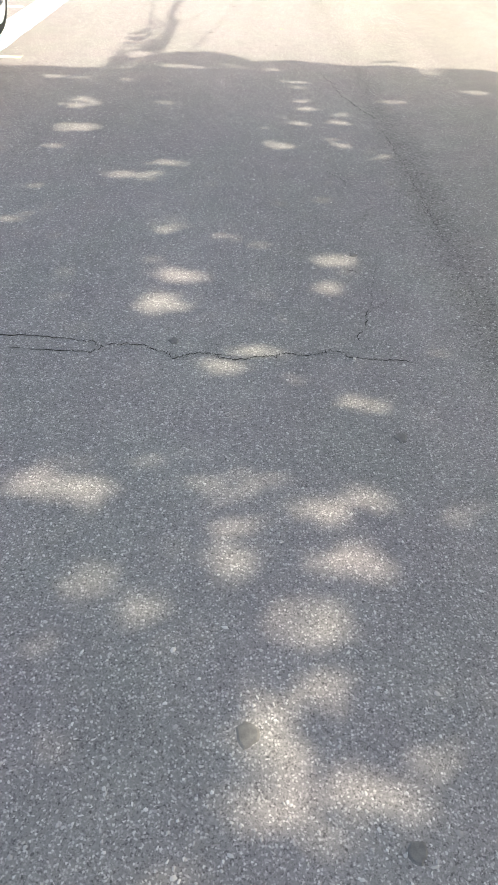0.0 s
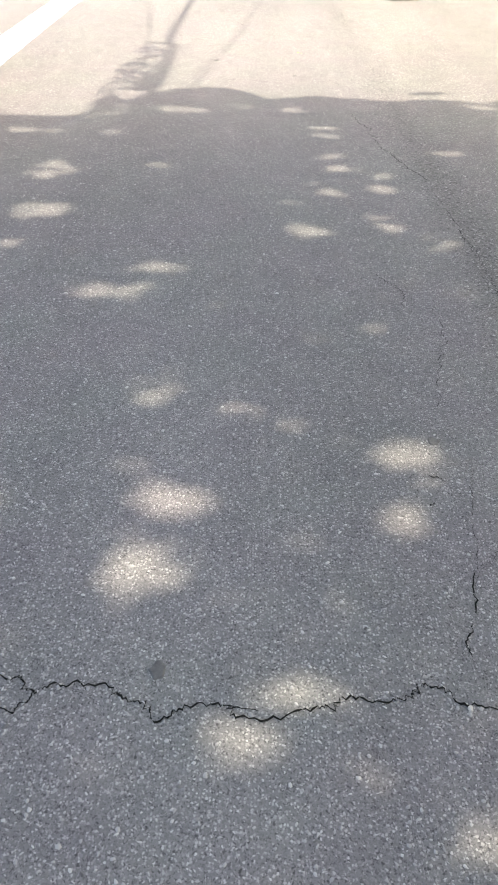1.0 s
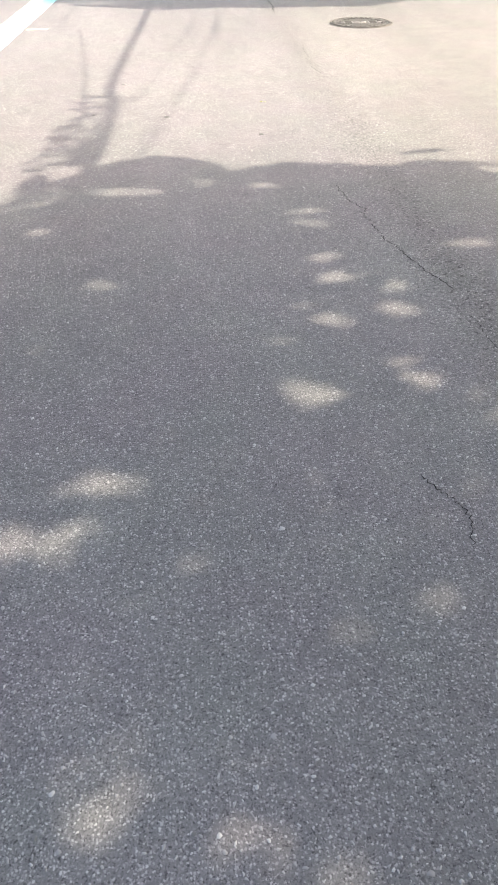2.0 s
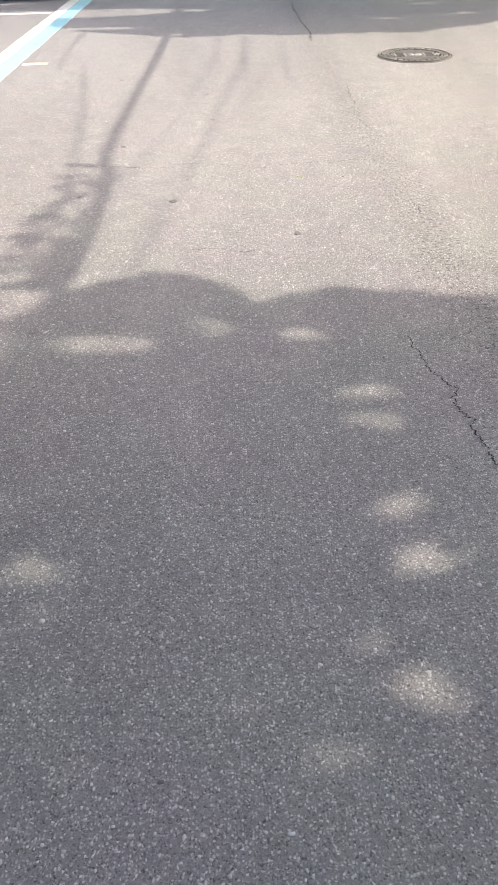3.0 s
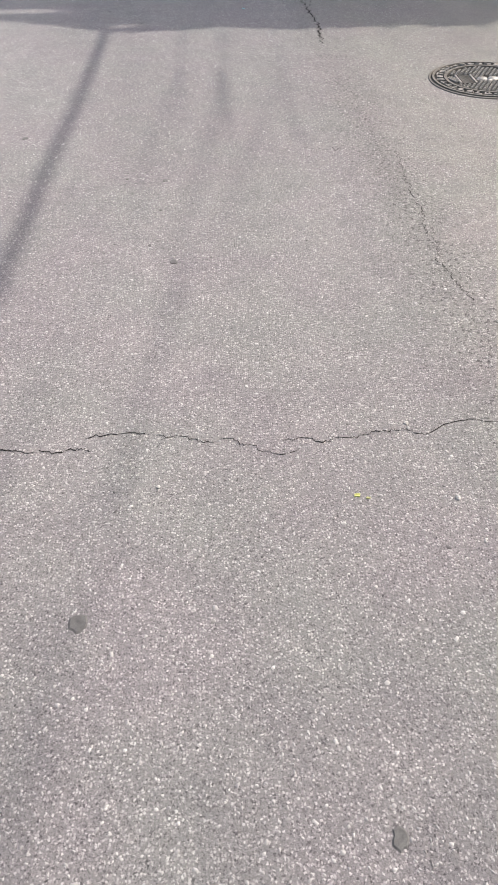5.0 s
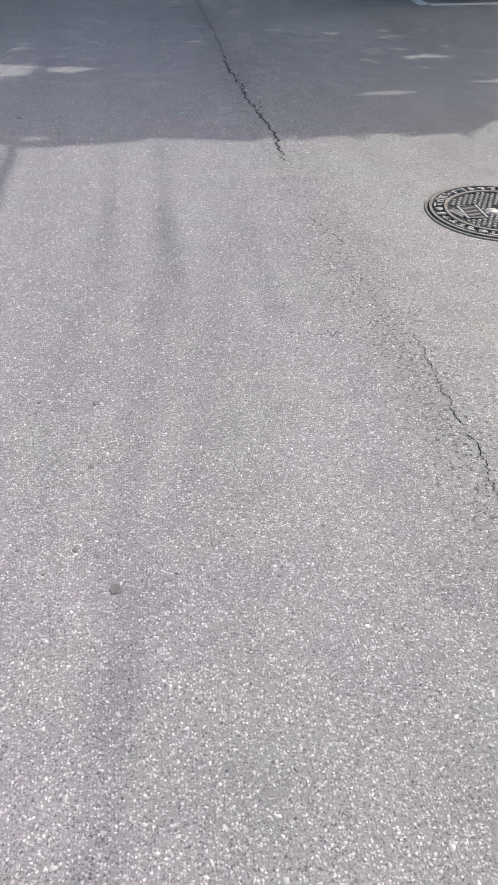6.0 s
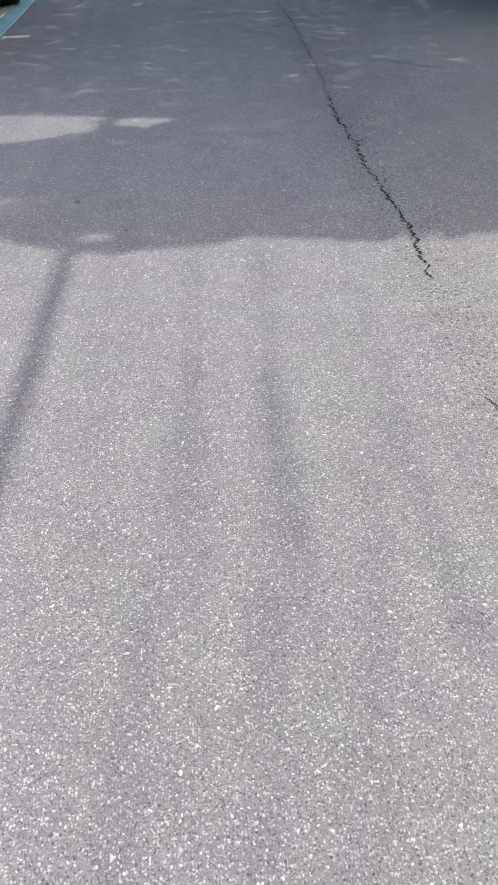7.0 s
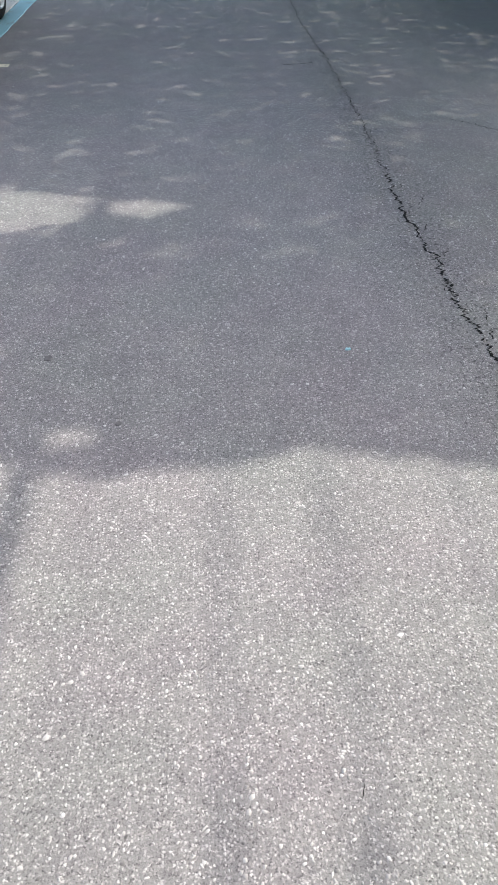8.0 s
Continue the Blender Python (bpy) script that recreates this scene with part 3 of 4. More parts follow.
            wheel(c, s * 0.81, wy, s, steer if wy < 0 else 0)
    bm = bmesh.new(); box(bm, -0.44, 0.44, front - 0.03, front + 0.1, 0.58, 0.76, 0.025)
    grille = part("grille", bm, PLASTIC, c)
    for k in range(4):
        bm = bmesh.new(); box(bm, -0.41, 0.41, front - 0.04, front - 0.02, 0.605 + k * 0.04, 0.618 + k * 0.04, 0.004)
        part("grille_slat", bm, CHROME, grille)
    bm = bmesh.new(); box(bm, -0.62, 0.62, front - 0.03, front + 0.12, 0.34, 0.385, 0.018)
    part("bumper_lip", bm, paint, c, smooth=True)
    bm = bmesh.new(); box(bm, -0.5, 0.5, front - 0.018, front + 0.1, 0.405, 0.5, 0.02)
    part("air_intake", bm, PLASTIC, c)
    # black dam added low down, standing in for the deep shade below the bumper
    bm = bmesh.new(); box(bm, -0.72, 0.72, front + 0.02, front + 0.16, 0.12, 0.355, 0.03)
    part("shade_dam", bm, PLASTIC, c)
    # underbody, set low and wide to deepen the shade beneath the car
    bm = bmesh.new(); box(bm, -0.69, 0.69, -2.15, 2.05, 0.14, 0.33, 0.03)
    part("underbody", bm, PLASTIC, c)
    bm = bmesh.new(); box(bm, -0.26, 0.26, front - 0.055, front - 0.035, plate_z, plate_z + 0.11, 0.004)
    plate = part("number_plate", bm, PLATE_WHITE, c, "white number plate")
    for k in range(7):
        if k == 3:
            continue
        bm = bmesh.new(); box(bm, -0.215 + k * 0.066, -0.175 + k * 0.066, front - 0.059, front - 0.053, plate_z + 0.02, plate_z + 0.09)
        part("plate_bar", bm, PLATE_INK, plate)
    c.matrix_basis = pose(x, y, 0) @ Matrix.Scale(size, 4)
    return c


car(-2.69, 8.14, DARK_PAINT, "black sport utility car with alloy wheels parked in a bay", 1.0, -24)
car(-2.84, 14.6, DARK_PAINT, "black car parked behind another one")
car(-2.71, -4.42, SILVER_PAINT, "silver car with grey alloy wheels parked in a bay")
car(4.58, 9.95, CREAM_PAINT, "cream white sport utility car parked over a bay line", 1.09, 0.0, 0.62)


# ---- overhead cables along the kerb ----
def above(points, z):
    """Places at height z whose shade falls on the given spots of the road."""
    return [(x + SLIDE[0] * z, y + SLIDE[1] * z, z) for x, y in points]


def cable(name, spots, z, r, label, group="overhead cables"):
    bm = bmesh.new()
    pts = flow(above(spots, z), 60)
    tube(bm, pts, [r] * len(pts), 7)
    return tagged(part(name, bm, CABLE, smooth=True), label, "cable", group)


bundle = cable("cable_bundle", [(-0.5, -22), (-0.42, -8), (-0.33, -3.4), (-0.298, -2.9), (-0.308, -2.5), (-0.306, -2.25), (-0.325, -1.92), (-0.385, -1.6), (-0.4, -1.15), (-0.382, -0.3), (-0.374, 0.25), (-0.352, 0.95), (-0.338, 1.7), (-0.33, 2.7), (-0.3, 6), (-0.3, 26)], 6.0, 0.036, "thick black bundle of telecom cables overhead")
cable("cable", [(-0.9, -22), (-0.75, -6), (-0.64, -3.9), (-0.55, -3.1), (-0.5, -2.35), (-0.59, -1.5), (-0.725, -0.4), (-0.98, 1.2), (-1.3, 3.5), (-1.2, 26)], 6.2, 0.011, "black telecom cable hanging loosely beside the bundle")
cable("cable", [(0.1, -22), (0.0, -5), (0.15, -2.1), (0.25, -1.22), (0.33, -0.25), (0.42, 0.55), (0.49, 1.7), (0.53, 2.6), (0.5, 26)], 6.6, 0.0068, "thin black overhead service cable")
cable("cable", [(-0.3, -22), (-0.3, -4), (-0.17, -1.9), (-0.07, -1.2), (0.05, -0.5), (0.14, 0.6), (0.235, 1.8), (0.25, 2.6), (0.3, 26)], 6.7, 0.0058, "thin black overhead service cable")
cable("cable", [(-0.2, -22), (-0.1, -5), (0.2, -1.6), (0.5, -0.2), (0.67, 0.64), (0.84, 1.4), (0.91, 2.5), (0.9, 26)], 6.7, 0.0055, "thin black overhead service cable")

# unseen pieces added at the bundle to cast the cluttered shade beside it
bm = bmesh.new(); tube(bm, flow(above([(-0.6, -1.7), (-0.44, -1.74), (-0.29, -1.8)], 6.05), 6), [0.034] * 7, 6)
tagged(part("shade_bracket", bm, CABLE), "short dark bracket between two cables, added to shape their shade", "bracket")
bm = bmesh.new()
pts = above([(-0.37, -3.42), (-0.37, -3.32), (-0.37, -3.12), (-0.365, -2.98), (-0.36, -2.88)], 5.95)
tube(bm, pts, [0.035, 0.085, 0.09, 0.085, 0.035], 12)
tagged(part("bundle_shade_block", bm, CABLE, smooth=True), "black cylinder on the cable bundle, added to cast a dark patch", "splice box")
bm = bmesh.new()
pts = above([(-0.47 + 0.1 * math.cos(a), -2.75 + 0.42 * math.sin(a)) for a in [2 * math.pi * k / 24 for k in range(25)]], 6.1)
tube(bm, pts, [0.012] * 25, 6)
tagged(part("shade_loop", bm, CABLE, smooth=True), "loop of black cable at the bundle, added to shape its shade", "cable coil")


def utility_pole(y):
    p = tagged(new("utility_pole"), "round grey concrete utility pole carrying cables", "utility pole", "utility poles")
    p.location = (5.0, y, 0)
    bm = bmesh.new(); lathe(bm, [(0.001, 0), (0.19, 0), (0.15, 6), (0.12, 9.5), (0.001, 9.5)], 20)
    part("pole", bm, CONCRETE, p, smooth=True)
    for z in (6.15, 6.7):
        bm = bmesh.new(); box(bm, -1.0, 1.0, -0.2, -0.12, z - 0.04, z + 0.04, 0.01)
        part("crossarm", bm, IRON, p)


utility_pole(-20.5)
utility_pole(27.5)


# ---- street trees whose crowns shade the road ----
def bump_edge(x, bumps):
    return np.max([h * np.clip(1 - ((x - c) / w) ** 2, 0, 1) ** 0.8 for c, w, h in bumps], axis=0)


def far_edge(x):
    """Where the shade of the near trees ends on the road."""
    e = -3.66 + bump_edge(x, ((0.085, 0.455, 0.375), (0.88, 0.37, 0.19), (1.14, 0.13, 0.15), (1.35, 0.15, 0.12), (1.72, 0.34, 0.17), (2.4, 0.42, 0.2), (3.2, 0.5, 0.15)))
    return np.where(x < -0.4, -4.06 + 0.05 * x, e) + 0.012 * np.sin(x * 23) + 0.01 * np.sin(x * 41)


def near_edge(x):
    """Where the shade of the farther trees begins."""
    e = np.interp(x, [-7, -1.95, -1.72, -0.75, -0.3, 0.0, 0.23, 0.45, 0.61, 0.75, 0.83, 0.93, 1.05, 1.16, 1.34, 1.63, 2.0, 2.45, 2.9, 3.7, 7],
                  [5.2, 4.9, 3.36, 2.9, 2.67, 2.65, 2.69, 2.715, 2.755, 2.695, 2.66, 2.685, 2.62, 2.64, 2.705, 2.65, 2.67, 2.64, 2.93, 3.27, 3.4])
    rough = np.where(x > 1.5, 2.6, 1.0)
    return e + rough * (0.014 * np.sin(x * 17) + 0.014 * np.sin(x * 37 + 1) + 0.012 * np.sin(x * 71))


# openings between the leaves: where their light falls (x, y) and half its size
NEAR_TREE_GAPS = [(0.04, -9.06, 0.15, 0.048), (0.0, -8.94, 0.05, 0.025), (0.51, -9.03, 0.09, 0.035), (0.52, -9.17, 0.09, 0.025), (0.53, -9.3, 0.05, 0.04), (0.79, -9.11, 0.06, 0.05),
                  (0.91, -9.07, 0.04, 0.03), (0.85, -9.29, 0.1, 0.05), (0.73, -9.48, 0.09, 0.07), (0.22, -9.37, 0.035, 0.03), (0.34, -9.46, 0.03, 0.025), (0.75, -9.66, 0.05, 0.045),
                  (0.61, -9.7, 0.05, 0.035), (0.65, -9.81, 0.06, 0.06), (0.61, -9.92, 0.06, 0.05), (0.82, -9.91, 0.1, 0.06), (0.95, -8.6, 0.06, 0.045), (0.56, -8.315, 0.08, 0.05), (0.47, -8.38, 0.07, 0.07), (0.72, -9.94, 0.05, 0.05)]
MIDDLE_TREE_GAPS = [(0.21, -7.97, 0.11, 0.08), (0.24, -7.72, 0.1, 0.066), (0.16, -7.24, 0.05, 0.05), (0.92, -7.5, 0.1, 0.052), (0.89, -7.77, 0.055, 0.048), (-0.12, -6.53, 0.15, 0.07),
                    (0.04, -6.31, 0.11, 0.055), (-0.57, -7.19, 0.09, 0.05), (-0.58, -5.7, 0.14, 0.12), (-0.68, -5.14, 0.12, 0.15), (-0.65, -6.1, 0.06, 0.04), (-0.28, -5.58, 0.08, 0.05),
                    (0.68, -5.575, 0.12, 0.06), (0.85, -5.4, 0.06, 0.045), (0.73, -5.9, 0.09, 0.06), (1.13, -5.33, 0.08, 0.055), (1.17, -5.12, 0.05, 0.045), (1.05, -5.66, 0.1, 0.07), (1.1, -5.83, 0.06, 0.045)]
EDGE_TREE_GAPS = [(-0.99, -4.43, 0.1, 0.04), (-0.79, -4.44, 0.06, 0.05), (-0.09, -5.02, 0.09, 0.05), (0.9, -4.82, 0.07, 0.035), (0.92, -5.02, 0.065, 0.05), (0.9, -4.26, 0.1, 0.032),
                  (0.9, -4.43, 0.08, 0.03), (1.61, -4.71, 0.12, 0.035), (-0.45, -4.42, 0.06, 0.025), (-0.13, -3.9, 0.28, 0.055), (0.345, -3.8, 0.07, 0.06), (0.69, -3.855, 0.075, 0.042), (2.06, -3.68, 0.1, 0.05), (2.3, -4.3, 0.15, 0.05)]
FAR_TREE_GAPS = [(-1.3, 4.71, 0.93, 0.23), (-1.95, 4.57, 1.56, 0.33), (-0.11, 4.63, 0.23, 0.085), (-1.4, 3.37, 0.78, 0.075), (2.9, 4.76, 0.2, 0.055), (3.25, 3.86, 0.18, 0.05), (2.26, 3.62, 0.22, 0.04), (-3.4, 5.7, 0.9, 0.14), (-0.23, 2.84, 0.13, 0.045)]


FAINT_GAPS = [(0.46, -7.3, 0.07, 0.05), (0.56, -7.39, 0.08, 0.05), (-0.16, -7.28, 0.07, 0.05), (0.105, -7.9, 0.06, 0.05), (0.13, -9.55, 0.06, 0.05), (0.42, -9.53, 0.06, 0.05),
              (0.15, -5.52, 0.1, 0.05), (0.48, -5.4, 0.06, 0.05), (0.67, -5.32, 0.06, 0.04), (0.58, -5.63, 0.08, 0.07), (0.83, -5.39, 0.06, 0.05), (1.07, -4.99, 0.05, 0.05), (0.93, -5.1, 0.05, 0.04),
              (1.21, -3.83, 0.07, 0.04), (1.2, -4.57, 0.05, 0.05), (0.36, -8.35, 0.06, 0.04), (0.86, -8.6, 0.06, 0.05), (-0.96, -5.71, 0.1, 0.05), (-0.57, -7.35, 0.09, 0.06), (0.55, -8.95, 0.12, 0.05),
              (-0.1, -8.96, 0.07, 0.04), (0.77, -5.1, 0.08, 0.05), (-0.3, -6.2, 0.1, 0.06), (0.3, -4.5, 0.08, 0.06), (0.62, -6.4, 0.09, 0.06), (1.3, -6.0, 0.1, 0.07)]


def clear_of(gx, gy, gaps, grow, stray=0.035):
    """Spots outside the gaps, whose rims are uneven; a few stray leaves stay inside them."""
    ok = np.ones(len(gx), bool)
    keep = (np.abs(np.sin(gx * 9173.1 + gy * 5261.7)) * 7919.0) % 1 < stray
    wave = np.sin(gx * 61 + gy * 37) + np.sin(gx * 43 - gy * 79 + 2) + np.sin(gx * 103 + gy * 91 + 4)
    for x, y, a, b in gaps:
        ok &= (((gx - x) / (a + grow)) ** 2 + ((gy - y) / (b + grow)) ** 2 > 1 + 0.17 * min(1, 0.06 / b) * wave) | keep
    return ok


def crown_spots(rng, x0, x1, y0, y1, per_m2):
    n = int((x1 - x0) * (y1 - y0) * per_m2)
    return rng.uniform(x0, x1, n), rng.uniform(y0, y1, n)


def leaves_mesh(name, rng, gx, gy, tx, ty, size):
    """One two-faced, folded leaf above each spot, in a domed crown over the trunk at tx, ty."""
    n = len(gx)
    z = np.full(n, 6.4)
    for _ in range(2):
        d = np.hypot(gx + SLIDE[0] * z - tx, gy + SLIDE[1] * z - ty) / 6.5
        if _ == 0:
            u = rng.uniform(0, 1, n)
        low, high = 4.6 + 0.7 * d ** 2, np.maximum(9.2 - 3.0 * d ** 2, 5.6)
        z = low + (np.maximum(high, low + 0.5) - low) * u
    c = np.stack([gx + SLIDE[0] * z, gy + SLIDE[1] * z, z], 1)
    yaw, tilt, twist = rng.uniform(0, 2 * np.pi, n), rng.normal(-0.25, 0.4, n), rng.normal(0, 0.45, n)
    a = np.stack([np.cos(yaw) * np.cos(tilt), np.sin(yaw) * np.cos(tilt), np.sin(tilt)], 1)
    s = np.stack([-np.sin(yaw), np.cos(yaw), np.zeros(n)], 1)
    up = np.cross(a, s)
    s = s * np.cos(twist)[:, None] + up * np.sin(twist)[:, None]
    up = np.cross(a, s)
    ln = (size * rng.uniform(0.7, 1.15, n))[:, None]
    v = np.stack([c - a * ln * 0.5, c + s * ln * 0.34 + up * ln * 0.06, c + a * ln * 0.5, c - s * ln * 0.34 + up * ln * 0.06], 1).reshape(-1, 3)
    me = bpy.data.meshes.new(name)
    i = np.arange(n)[:, None] * 4
    f = np.concatenate([i + [0, 1, 2], i + [0, 2, 3]], 1).reshape(-1)
    me.vertices.add(4 * n); me.vertices.foreach_set("co", v.astype(np.float32).ravel())
    me.loops.add(6 * n); me.loops.foreach_set("vertex_index", f.astype(np.int32))
    me.polygons.add(2 * n); me.polygons.foreach_set("loop_start", np.arange(0, 6 * n, 3, dtype=np.int32))
    me.materials.append(LEAF)
    me.update(calc_edges=True)
    return me


def street_tree(tx, ty, gx, gy, seed, size, lo, hi):
    rng, rnd = np.random.default_rng(seed), random.Random(seed)
    t = tagged(new("street_tree"), "leafy street tree spreading a broad crown over the road", "tree", "street trees")
    bm = bmesh.new()
    fork = Vector((tx - 0.1, ty, 3.2))
    tube(bm, [(tx, ty, -0.05), (tx, ty, 0.25), (tx + 0.04, ty + 0.03, 1.4), tuple(fork)], [0.27, 0.2, 0.16, 0.14], 14)
    part("trunk", bm, BARK, t, smooth=True)
    for k in range(7):
        a = 2 * math.pi * k / 7 + rnd.uniform(-0.25, 0.25)
        r = rnd.uniform(2.2, 4.2)
        tip = Vector((tx + r * math.cos(a), min(max(ty + r * math.sin(a), lo), hi), rnd.uniform(6.2, 7.6)))
        mid = (fork + tip) / 2 + Vector((rnd.uniform(-0.3, 0.3), rnd.uniform(-0.3, 0.3), 0.5))
        bm = bmesh.new()
        pts = flow([tuple(fork), tuple(mid), tuple(tip)], 8)
        tube(bm, pts, [0.085 * (1 - 0.8 * i / 8) for i in range(9)], 7)
        part("limb", bm, BARK, t, smooth=True)
    ob = new("crown", leaves_mesh("crown", rng, gx, gy, tx, ty, size))
    ob.parent = t
    return t


rng = np.random.default_rng(7)
LEAF_SIZE = 0.12
# near group: full shade up to its scalloped edge, thinning out away from the road
def thinned(x0, x1, y0, y1, per_m2, xs, ys):
    x, y = crown_spots(rng, x0, x1, y0, y1, per_m2)
    p = np.interp(x, xs, [0.02, 0.15, 1, 1, 0.15, 0.02]) * np.interp(y, ys, [0.02, 0.15, 1, 1, 0.15, 0.02])
    k = rng.uniform(0, 1, len(x)) < p
    return x[k], y[k]


gx, gy = thinned(-6.5, 7.5, -19.0, -3.2, 1900, [-6.5, -4.5, -2.6, 3.6, 5.2, 7.5], [-19, -14, -11.0, -3.2, -3.1, -3.0])
# the crowns are thinned away from the rim to brighten the shade there
ok = (gy < far_edge(gx) - 0.018) & (rng.uniform(0, 1, len(gx)) < np.interp(gy, [-19, -6.0, -4.8], [0.75, 0.75, 1.0])) & clear_of(gx, gy, NEAR_TREE_GAPS, 0.022) & clear_of(gx, gy, MIDDLE_TREE_GAPS, 0.019) & clear_of(gx, gy, EDGE_TREE_GAPS, 0.028) & clear_of(gx, gy, FAINT_GAPS, 0.02, 0.5)
# a single tuft standing out of the edge
sx, sy = crown_spots(rng, 1.58, 1.82, -3.36, -3.29, 1200)
# loose sprays of unseen leaves past the edge, added for mottled shade beside the cables
lx, ly = crown_spots(rng, -0.75, -0.15, -4.1, -1.9, 230)
mid = -0.42 + 0.075 * (ly + 1.9)
near = (np.abs(lx - mid) < 0.16) & clear_of(lx, ly, [(-0.46, -3.52, 0.1, 0.1), (-0.25, -3.5, 0.09, 0.09), (-0.4, -2.4, 0.05, 0.1)], 0.02)
# denser leaves added where the darkest patches of that shade fall
px, py = crown_spots(rng, -0.75, -0.2, -4.1, -2.9, 1100)
dense = ~clear_of(px, py, [(-0.38, -3.16, 0.11, 0.1), (-0.6, -3.8, 0.07, 0.22)], 0.0)
gx = np.concatenate([gx[ok], sx, lx[near], px[dense]])
gy = np.concatenate([gy[ok], sy, ly[near], py[dense]])
for k, (ty, lo, hi) in enumerate(((-13.0, -99, -9.9), (-8.4, -9.9, -6.4), (-4.9, -6.4, 99))):
    m = (gy >= lo) & (gy < hi)
    street_tree(6.6, ty, gx[m], gy[m], 20 + k, LEAF_SIZE, -18.0, -4.3)
# far group
gx, gy = thinned(-7.0, 8.0, 2.4, 31.0, 1700, [-7.0, -5.0, -3.2, 5.0, 6.5, 8.0], [2.2, 2.3, 2.4, 14.0, 18.0, 31.0])
# leaves grow sparser with distance, which lifts the brightness of the far shade
ok = (gy > near_edge(gx) + 0.035) & clear_of(gx, gy, FAR_TREE_GAPS, 0.02, 0.0) & (rng.uniform(0, 1, len(gx)) < np.interp(gy, [2.4, 3.2, 4.6, 31], [1.0, 0.8, 0.54, 0.46]))
# single leaves standing out of the rim
fx, fy = crown_spots(rng, 1.25, 3.4, 2.4, 3.3, 420)
out = near_edge(fx) - fy
loose = (out > -0.04) & (out < 0.055) & (rng.uniform(0, 1, len(fx)) < np.exp(-np.abs(out) / 0.045))
gx, gy, ok = np.concatenate([gx, fx]), np.concatenate([gy, fy]), np.concatenate([ok, loose])
gx, gy = gx[ok], gy[ok]
for k, (ty, lo, hi) in enumerate(((8.5, -99, 8.8), (13.5, 8.8, 15), (20.0, 15, 21), (26.0, 21, 99))):
    m = (gy >= lo) & (gy < hi)
    street_tree(6.8, ty, gx[m], gy[m], 40 + k, LEAF_SIZE, 6.5, 30.0)


# ---- loose grit and bits on the road ----
def grit(x, y, r, seed):
    rnd = random.Random(seed)
    bm = bmesh.new()
    bmesh.ops.create_icosphere(bm, subdivisions=1, radius=r)
    for v in bm.verts:
        v.co *= rnd.uniform(0.7, 1.2)
        v.co.z = max(v.co.z * 0.6, -r * 0.3)
    bm.transform(pose(x, y, r * 0.28, 0, 0, rnd.uniform(0, 360)))
    return tagged(part("pebble", bm, STONE), "small light pebble lying loose on the asphalt", "pebble", "loose pebbles")


STONE = mottled("pebble_stone", (0.3, 0.29, 0.272), (0.46, 0.445, 0.42), 60, 0.8)
rnd = random.Random(11)
for k in range(46):
    grit(rnd.uniform(-1.5, 2.3), rnd.uniform(-10.2, 8.5), rnd.uniform(0.004, 0.0075), 100 + k)
for k, (x, y) in enumerate(((-1.5, 6.55), (-1.32, 6.6), (-1.18, 6.94), (-1.06, 7.34), (0.985, -1.745), (1.06, -2.05))):
    grit(x, y, 0.0085, 300 + k)


def scrap(x, y, r, colour, label, seed):
    """A curled fleck a few millimetres high."""
    rnd = random.Random(seed)
    bm = bmesh.new()
    ring = [(x + r * rnd.uniform(0.5, 1.2) * math.cos(a), y + 0.6 * r * rnd.uniform(0.5, 1.2) * math.sin(a)) for a in [k * math.pi / 4 for k in range(8)]]
    low = [bm.verts.new((u, v, 0.0)) for u, v in ring]
    high = [bm.verts.new((u, v, 0.0025 + rnd.uniform(0, 0.003))) for u, v in ring]
    for k in range(8):
        bm.faces.new((low[k], low[(k + 1) % 8], high[(k + 1) % 8], high[k]))
    mid = bm.verts.new((x, y, 0.003))
    for k in range(8):
        bm.faces.new((high[k], high[(k + 1) % 8], mid))
    mat = mottled("scrap", tuple(c * 0.7 for c in colour), colour, 70, 0.7)
    return tagged(part("scrap", bm, mat), label, "litter", "scraps on the road")


scrap(0.795, -2.025, 0.012, (0.5, 0.52, 0.16), "tiny yellow-green leaf scrap lying on the asphalt", 1)
scrap(0.822, -2.035, 0.006, (0.45, 0.45, 0.2), "tiny yellow-green leaf scrap lying on the asphalt", 2)
scrap(0.72, 3.29, 0.014, (0.3, 0.55, 0.6), "small light blue paint fleck on the asphalt", 3)


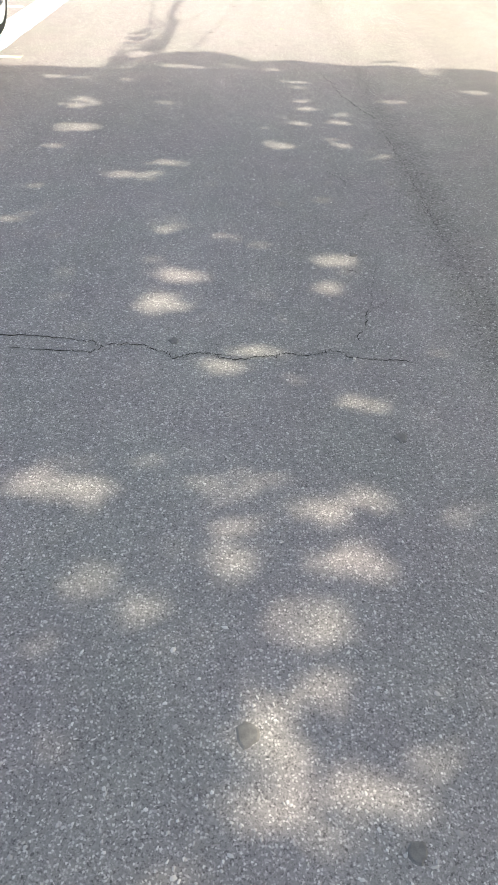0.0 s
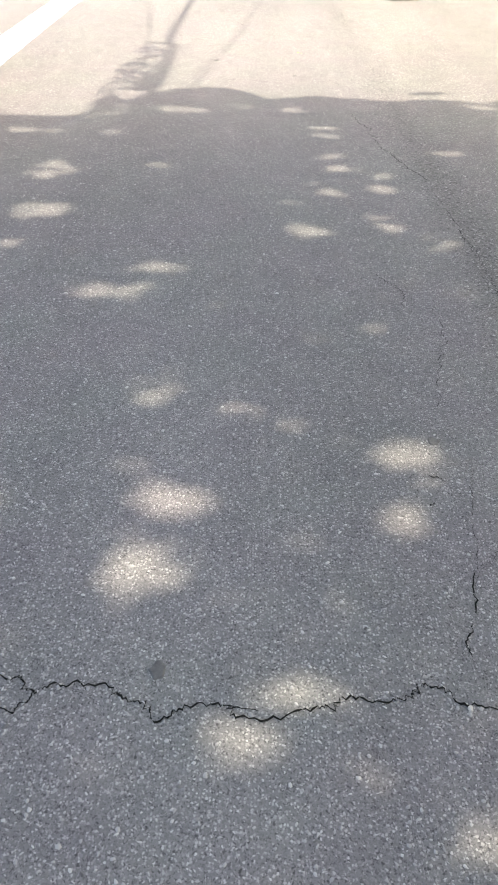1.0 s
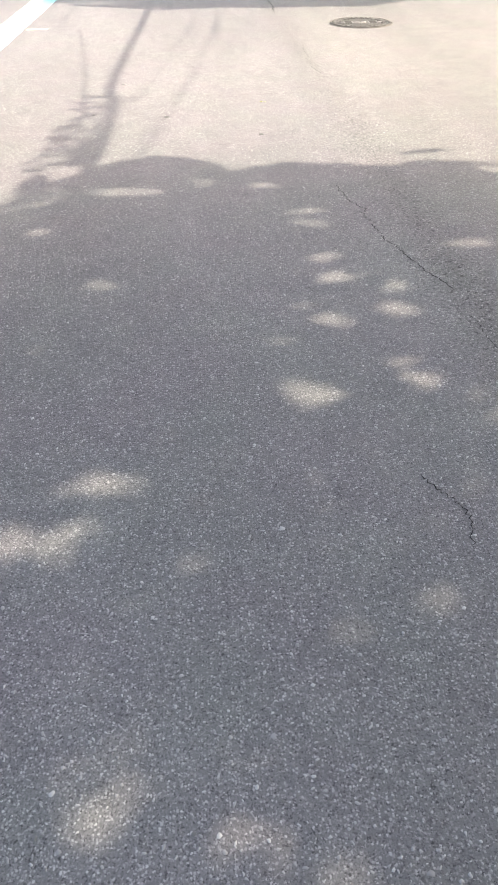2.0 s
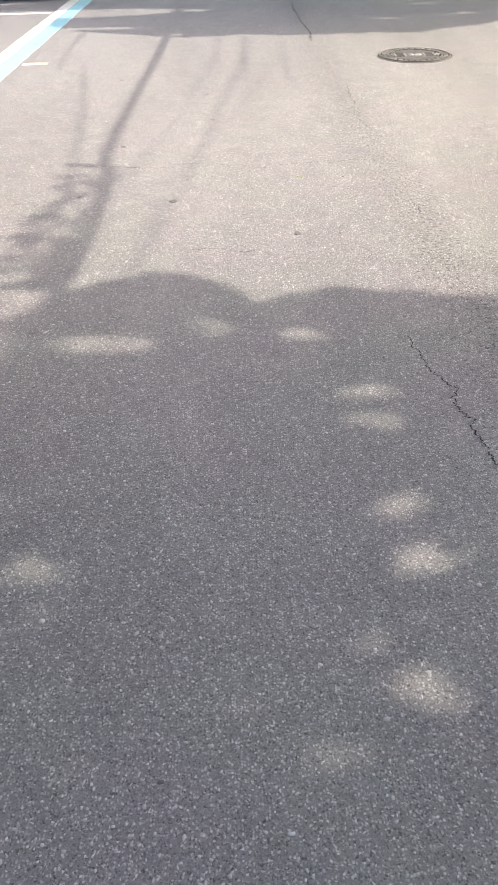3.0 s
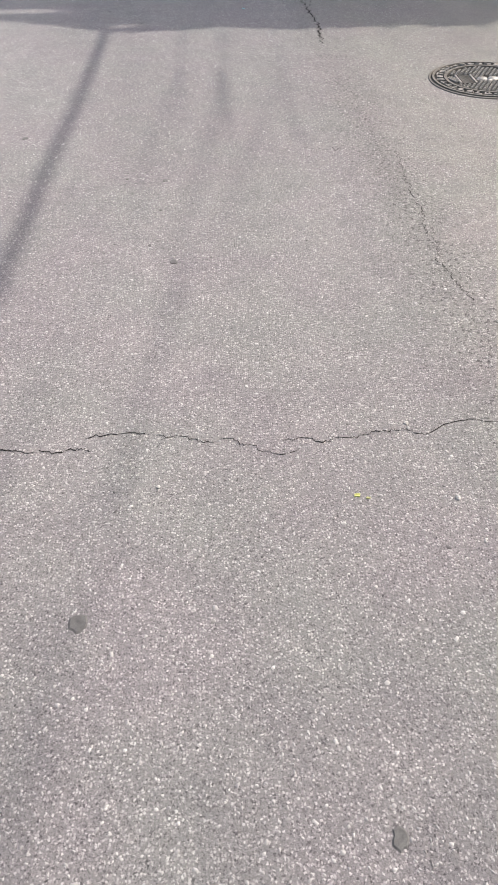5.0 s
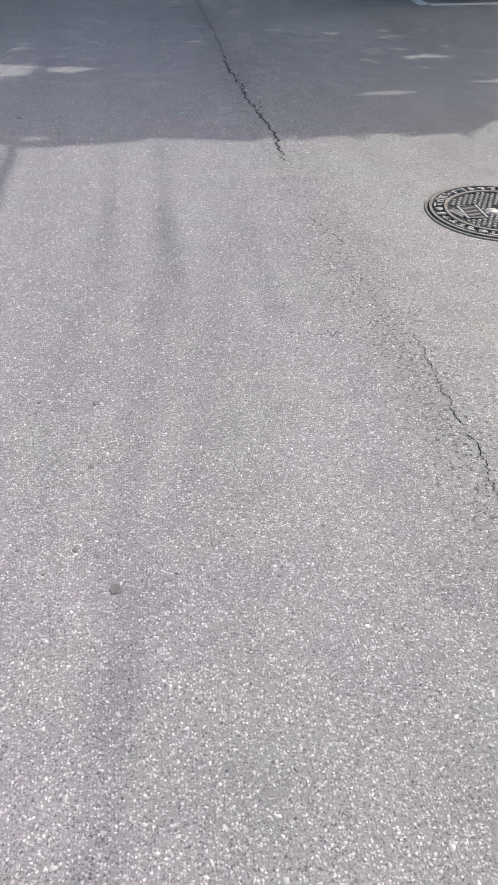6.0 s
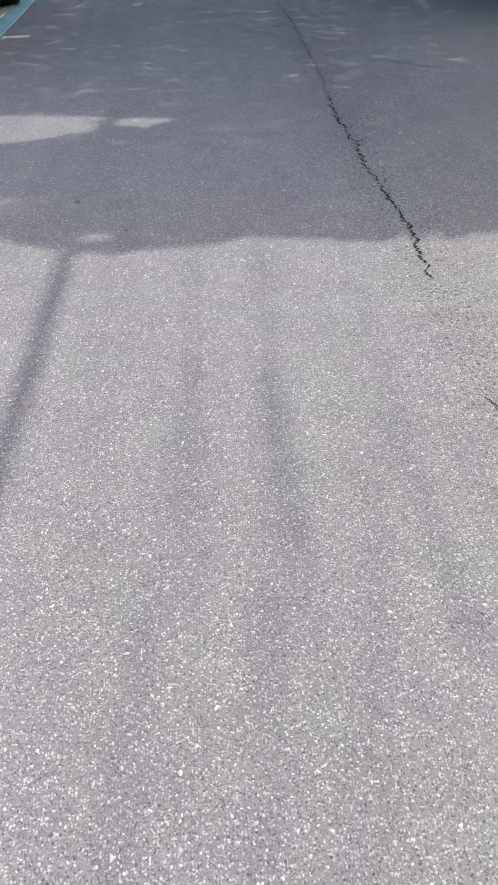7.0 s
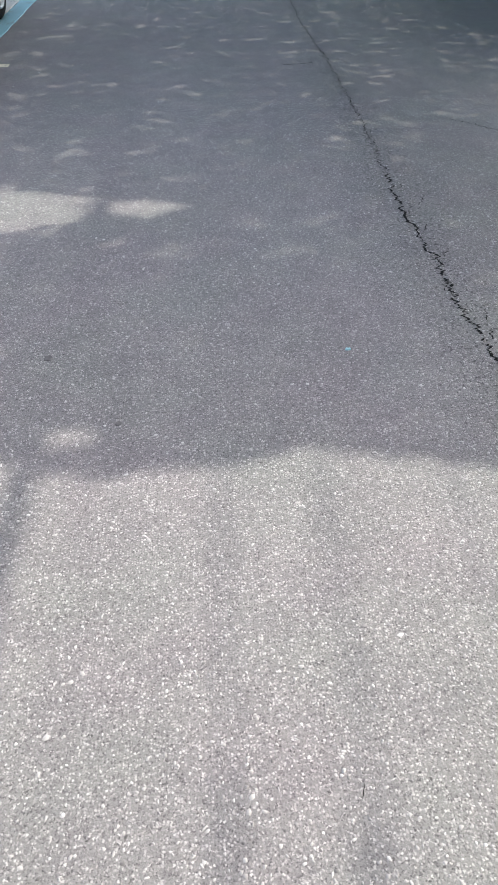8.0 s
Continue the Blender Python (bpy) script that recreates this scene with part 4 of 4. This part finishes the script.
# ---- light stones standing a little proud of the worn binder ----
def stone_chips(n, x0, x1, y0, y1):
    r = np.random.default_rng(3)
    cx, cy = r.uniform(x0, x1, n), r.uniform(y0, y1, n)
    size, stretch, turn = r.uniform(0.0026, 0.006, n) * (1 + 0.5 * (r.uniform(0, 1, n) < 0.06)), r.uniform(0.35, 0.85, n), r.uniform(0, np.pi, n)
    a = np.arange(6) * np.pi / 3
    rad = size[:, None] * r.uniform(0.5, 1.3, (n, 6))
    u, w = rad * np.cos(a), rad * np.sin(a) * stretch[:, None]
    x = cx[:, None] + u * np.cos(turn)[:, None] - w * np.sin(turn)[:, None]
    y = cy[:, None] + u * np.sin(turn)[:, None] + w * np.cos(turn)[:, None]
    low = np.stack([x, y, np.full_like(x, -0.0005)], 2)
    top = np.stack([cx[:, None] + (x - cx[:, None]) * 0.78, cy[:, None] + (y - cy[:, None]) * 0.78, 0.0009 + r.uniform(0, 0.0009, (n, 1)) + r.uniform(-0.0003, 0.0003, (n, 6))], 2)
    v = np.concatenate([low, top], 1).reshape(-1, 3)
    tri = [6, 7, 8, 6, 8, 9, 6, 9, 10, 6, 10, 11]
    for k in range(6):
        j = (k + 1) % 6
        tri += [k, j, 6 + j, k, 6 + j, 6 + k]
    f = (np.arange(n)[:, None] * 12 + np.array(tri)).reshape(-1)
    me = bpy.data.meshes.new("aggregate_stones")
    me.vertices.add(12 * n); me.vertices.foreach_set("co", v.astype(np.float32).ravel())
    me.loops.add(len(f)); me.loops.foreach_set("vertex_index", f.astype(np.int32))
    me.polygons.add(len(f) // 3); me.polygons.foreach_set("loop_start", np.arange(0, len(f), 3, dtype=np.int32))
    m, N, L, b = shader("exposed_aggregate", 0.75)
    c = ramp(N, [(0.0, (0.07, 0.067, 0.067)), (0.07, (0.17, 0.163, 0.16)), (0.2, (0.27, 0.26, 0.256)), (0.75, (0.33, 0.32, 0.31)), (1.0, (0.44, 0.428, 0.414))])
    L.new(N.new("ShaderNodeNewGeometry").outputs["Random Per Island"], c.inputs[0]); L.new(c.outputs[0], b.inputs["Base Color"])
    me.materials.append(m)
    me.update(calc_edges=True)
    return tagged(new("aggregate_stones", me), "light stone chips exposed in the worn asphalt", "stones", kind="stuff")


stone_chips(95000, -1.55, 2.2, -10.4, 6.5)
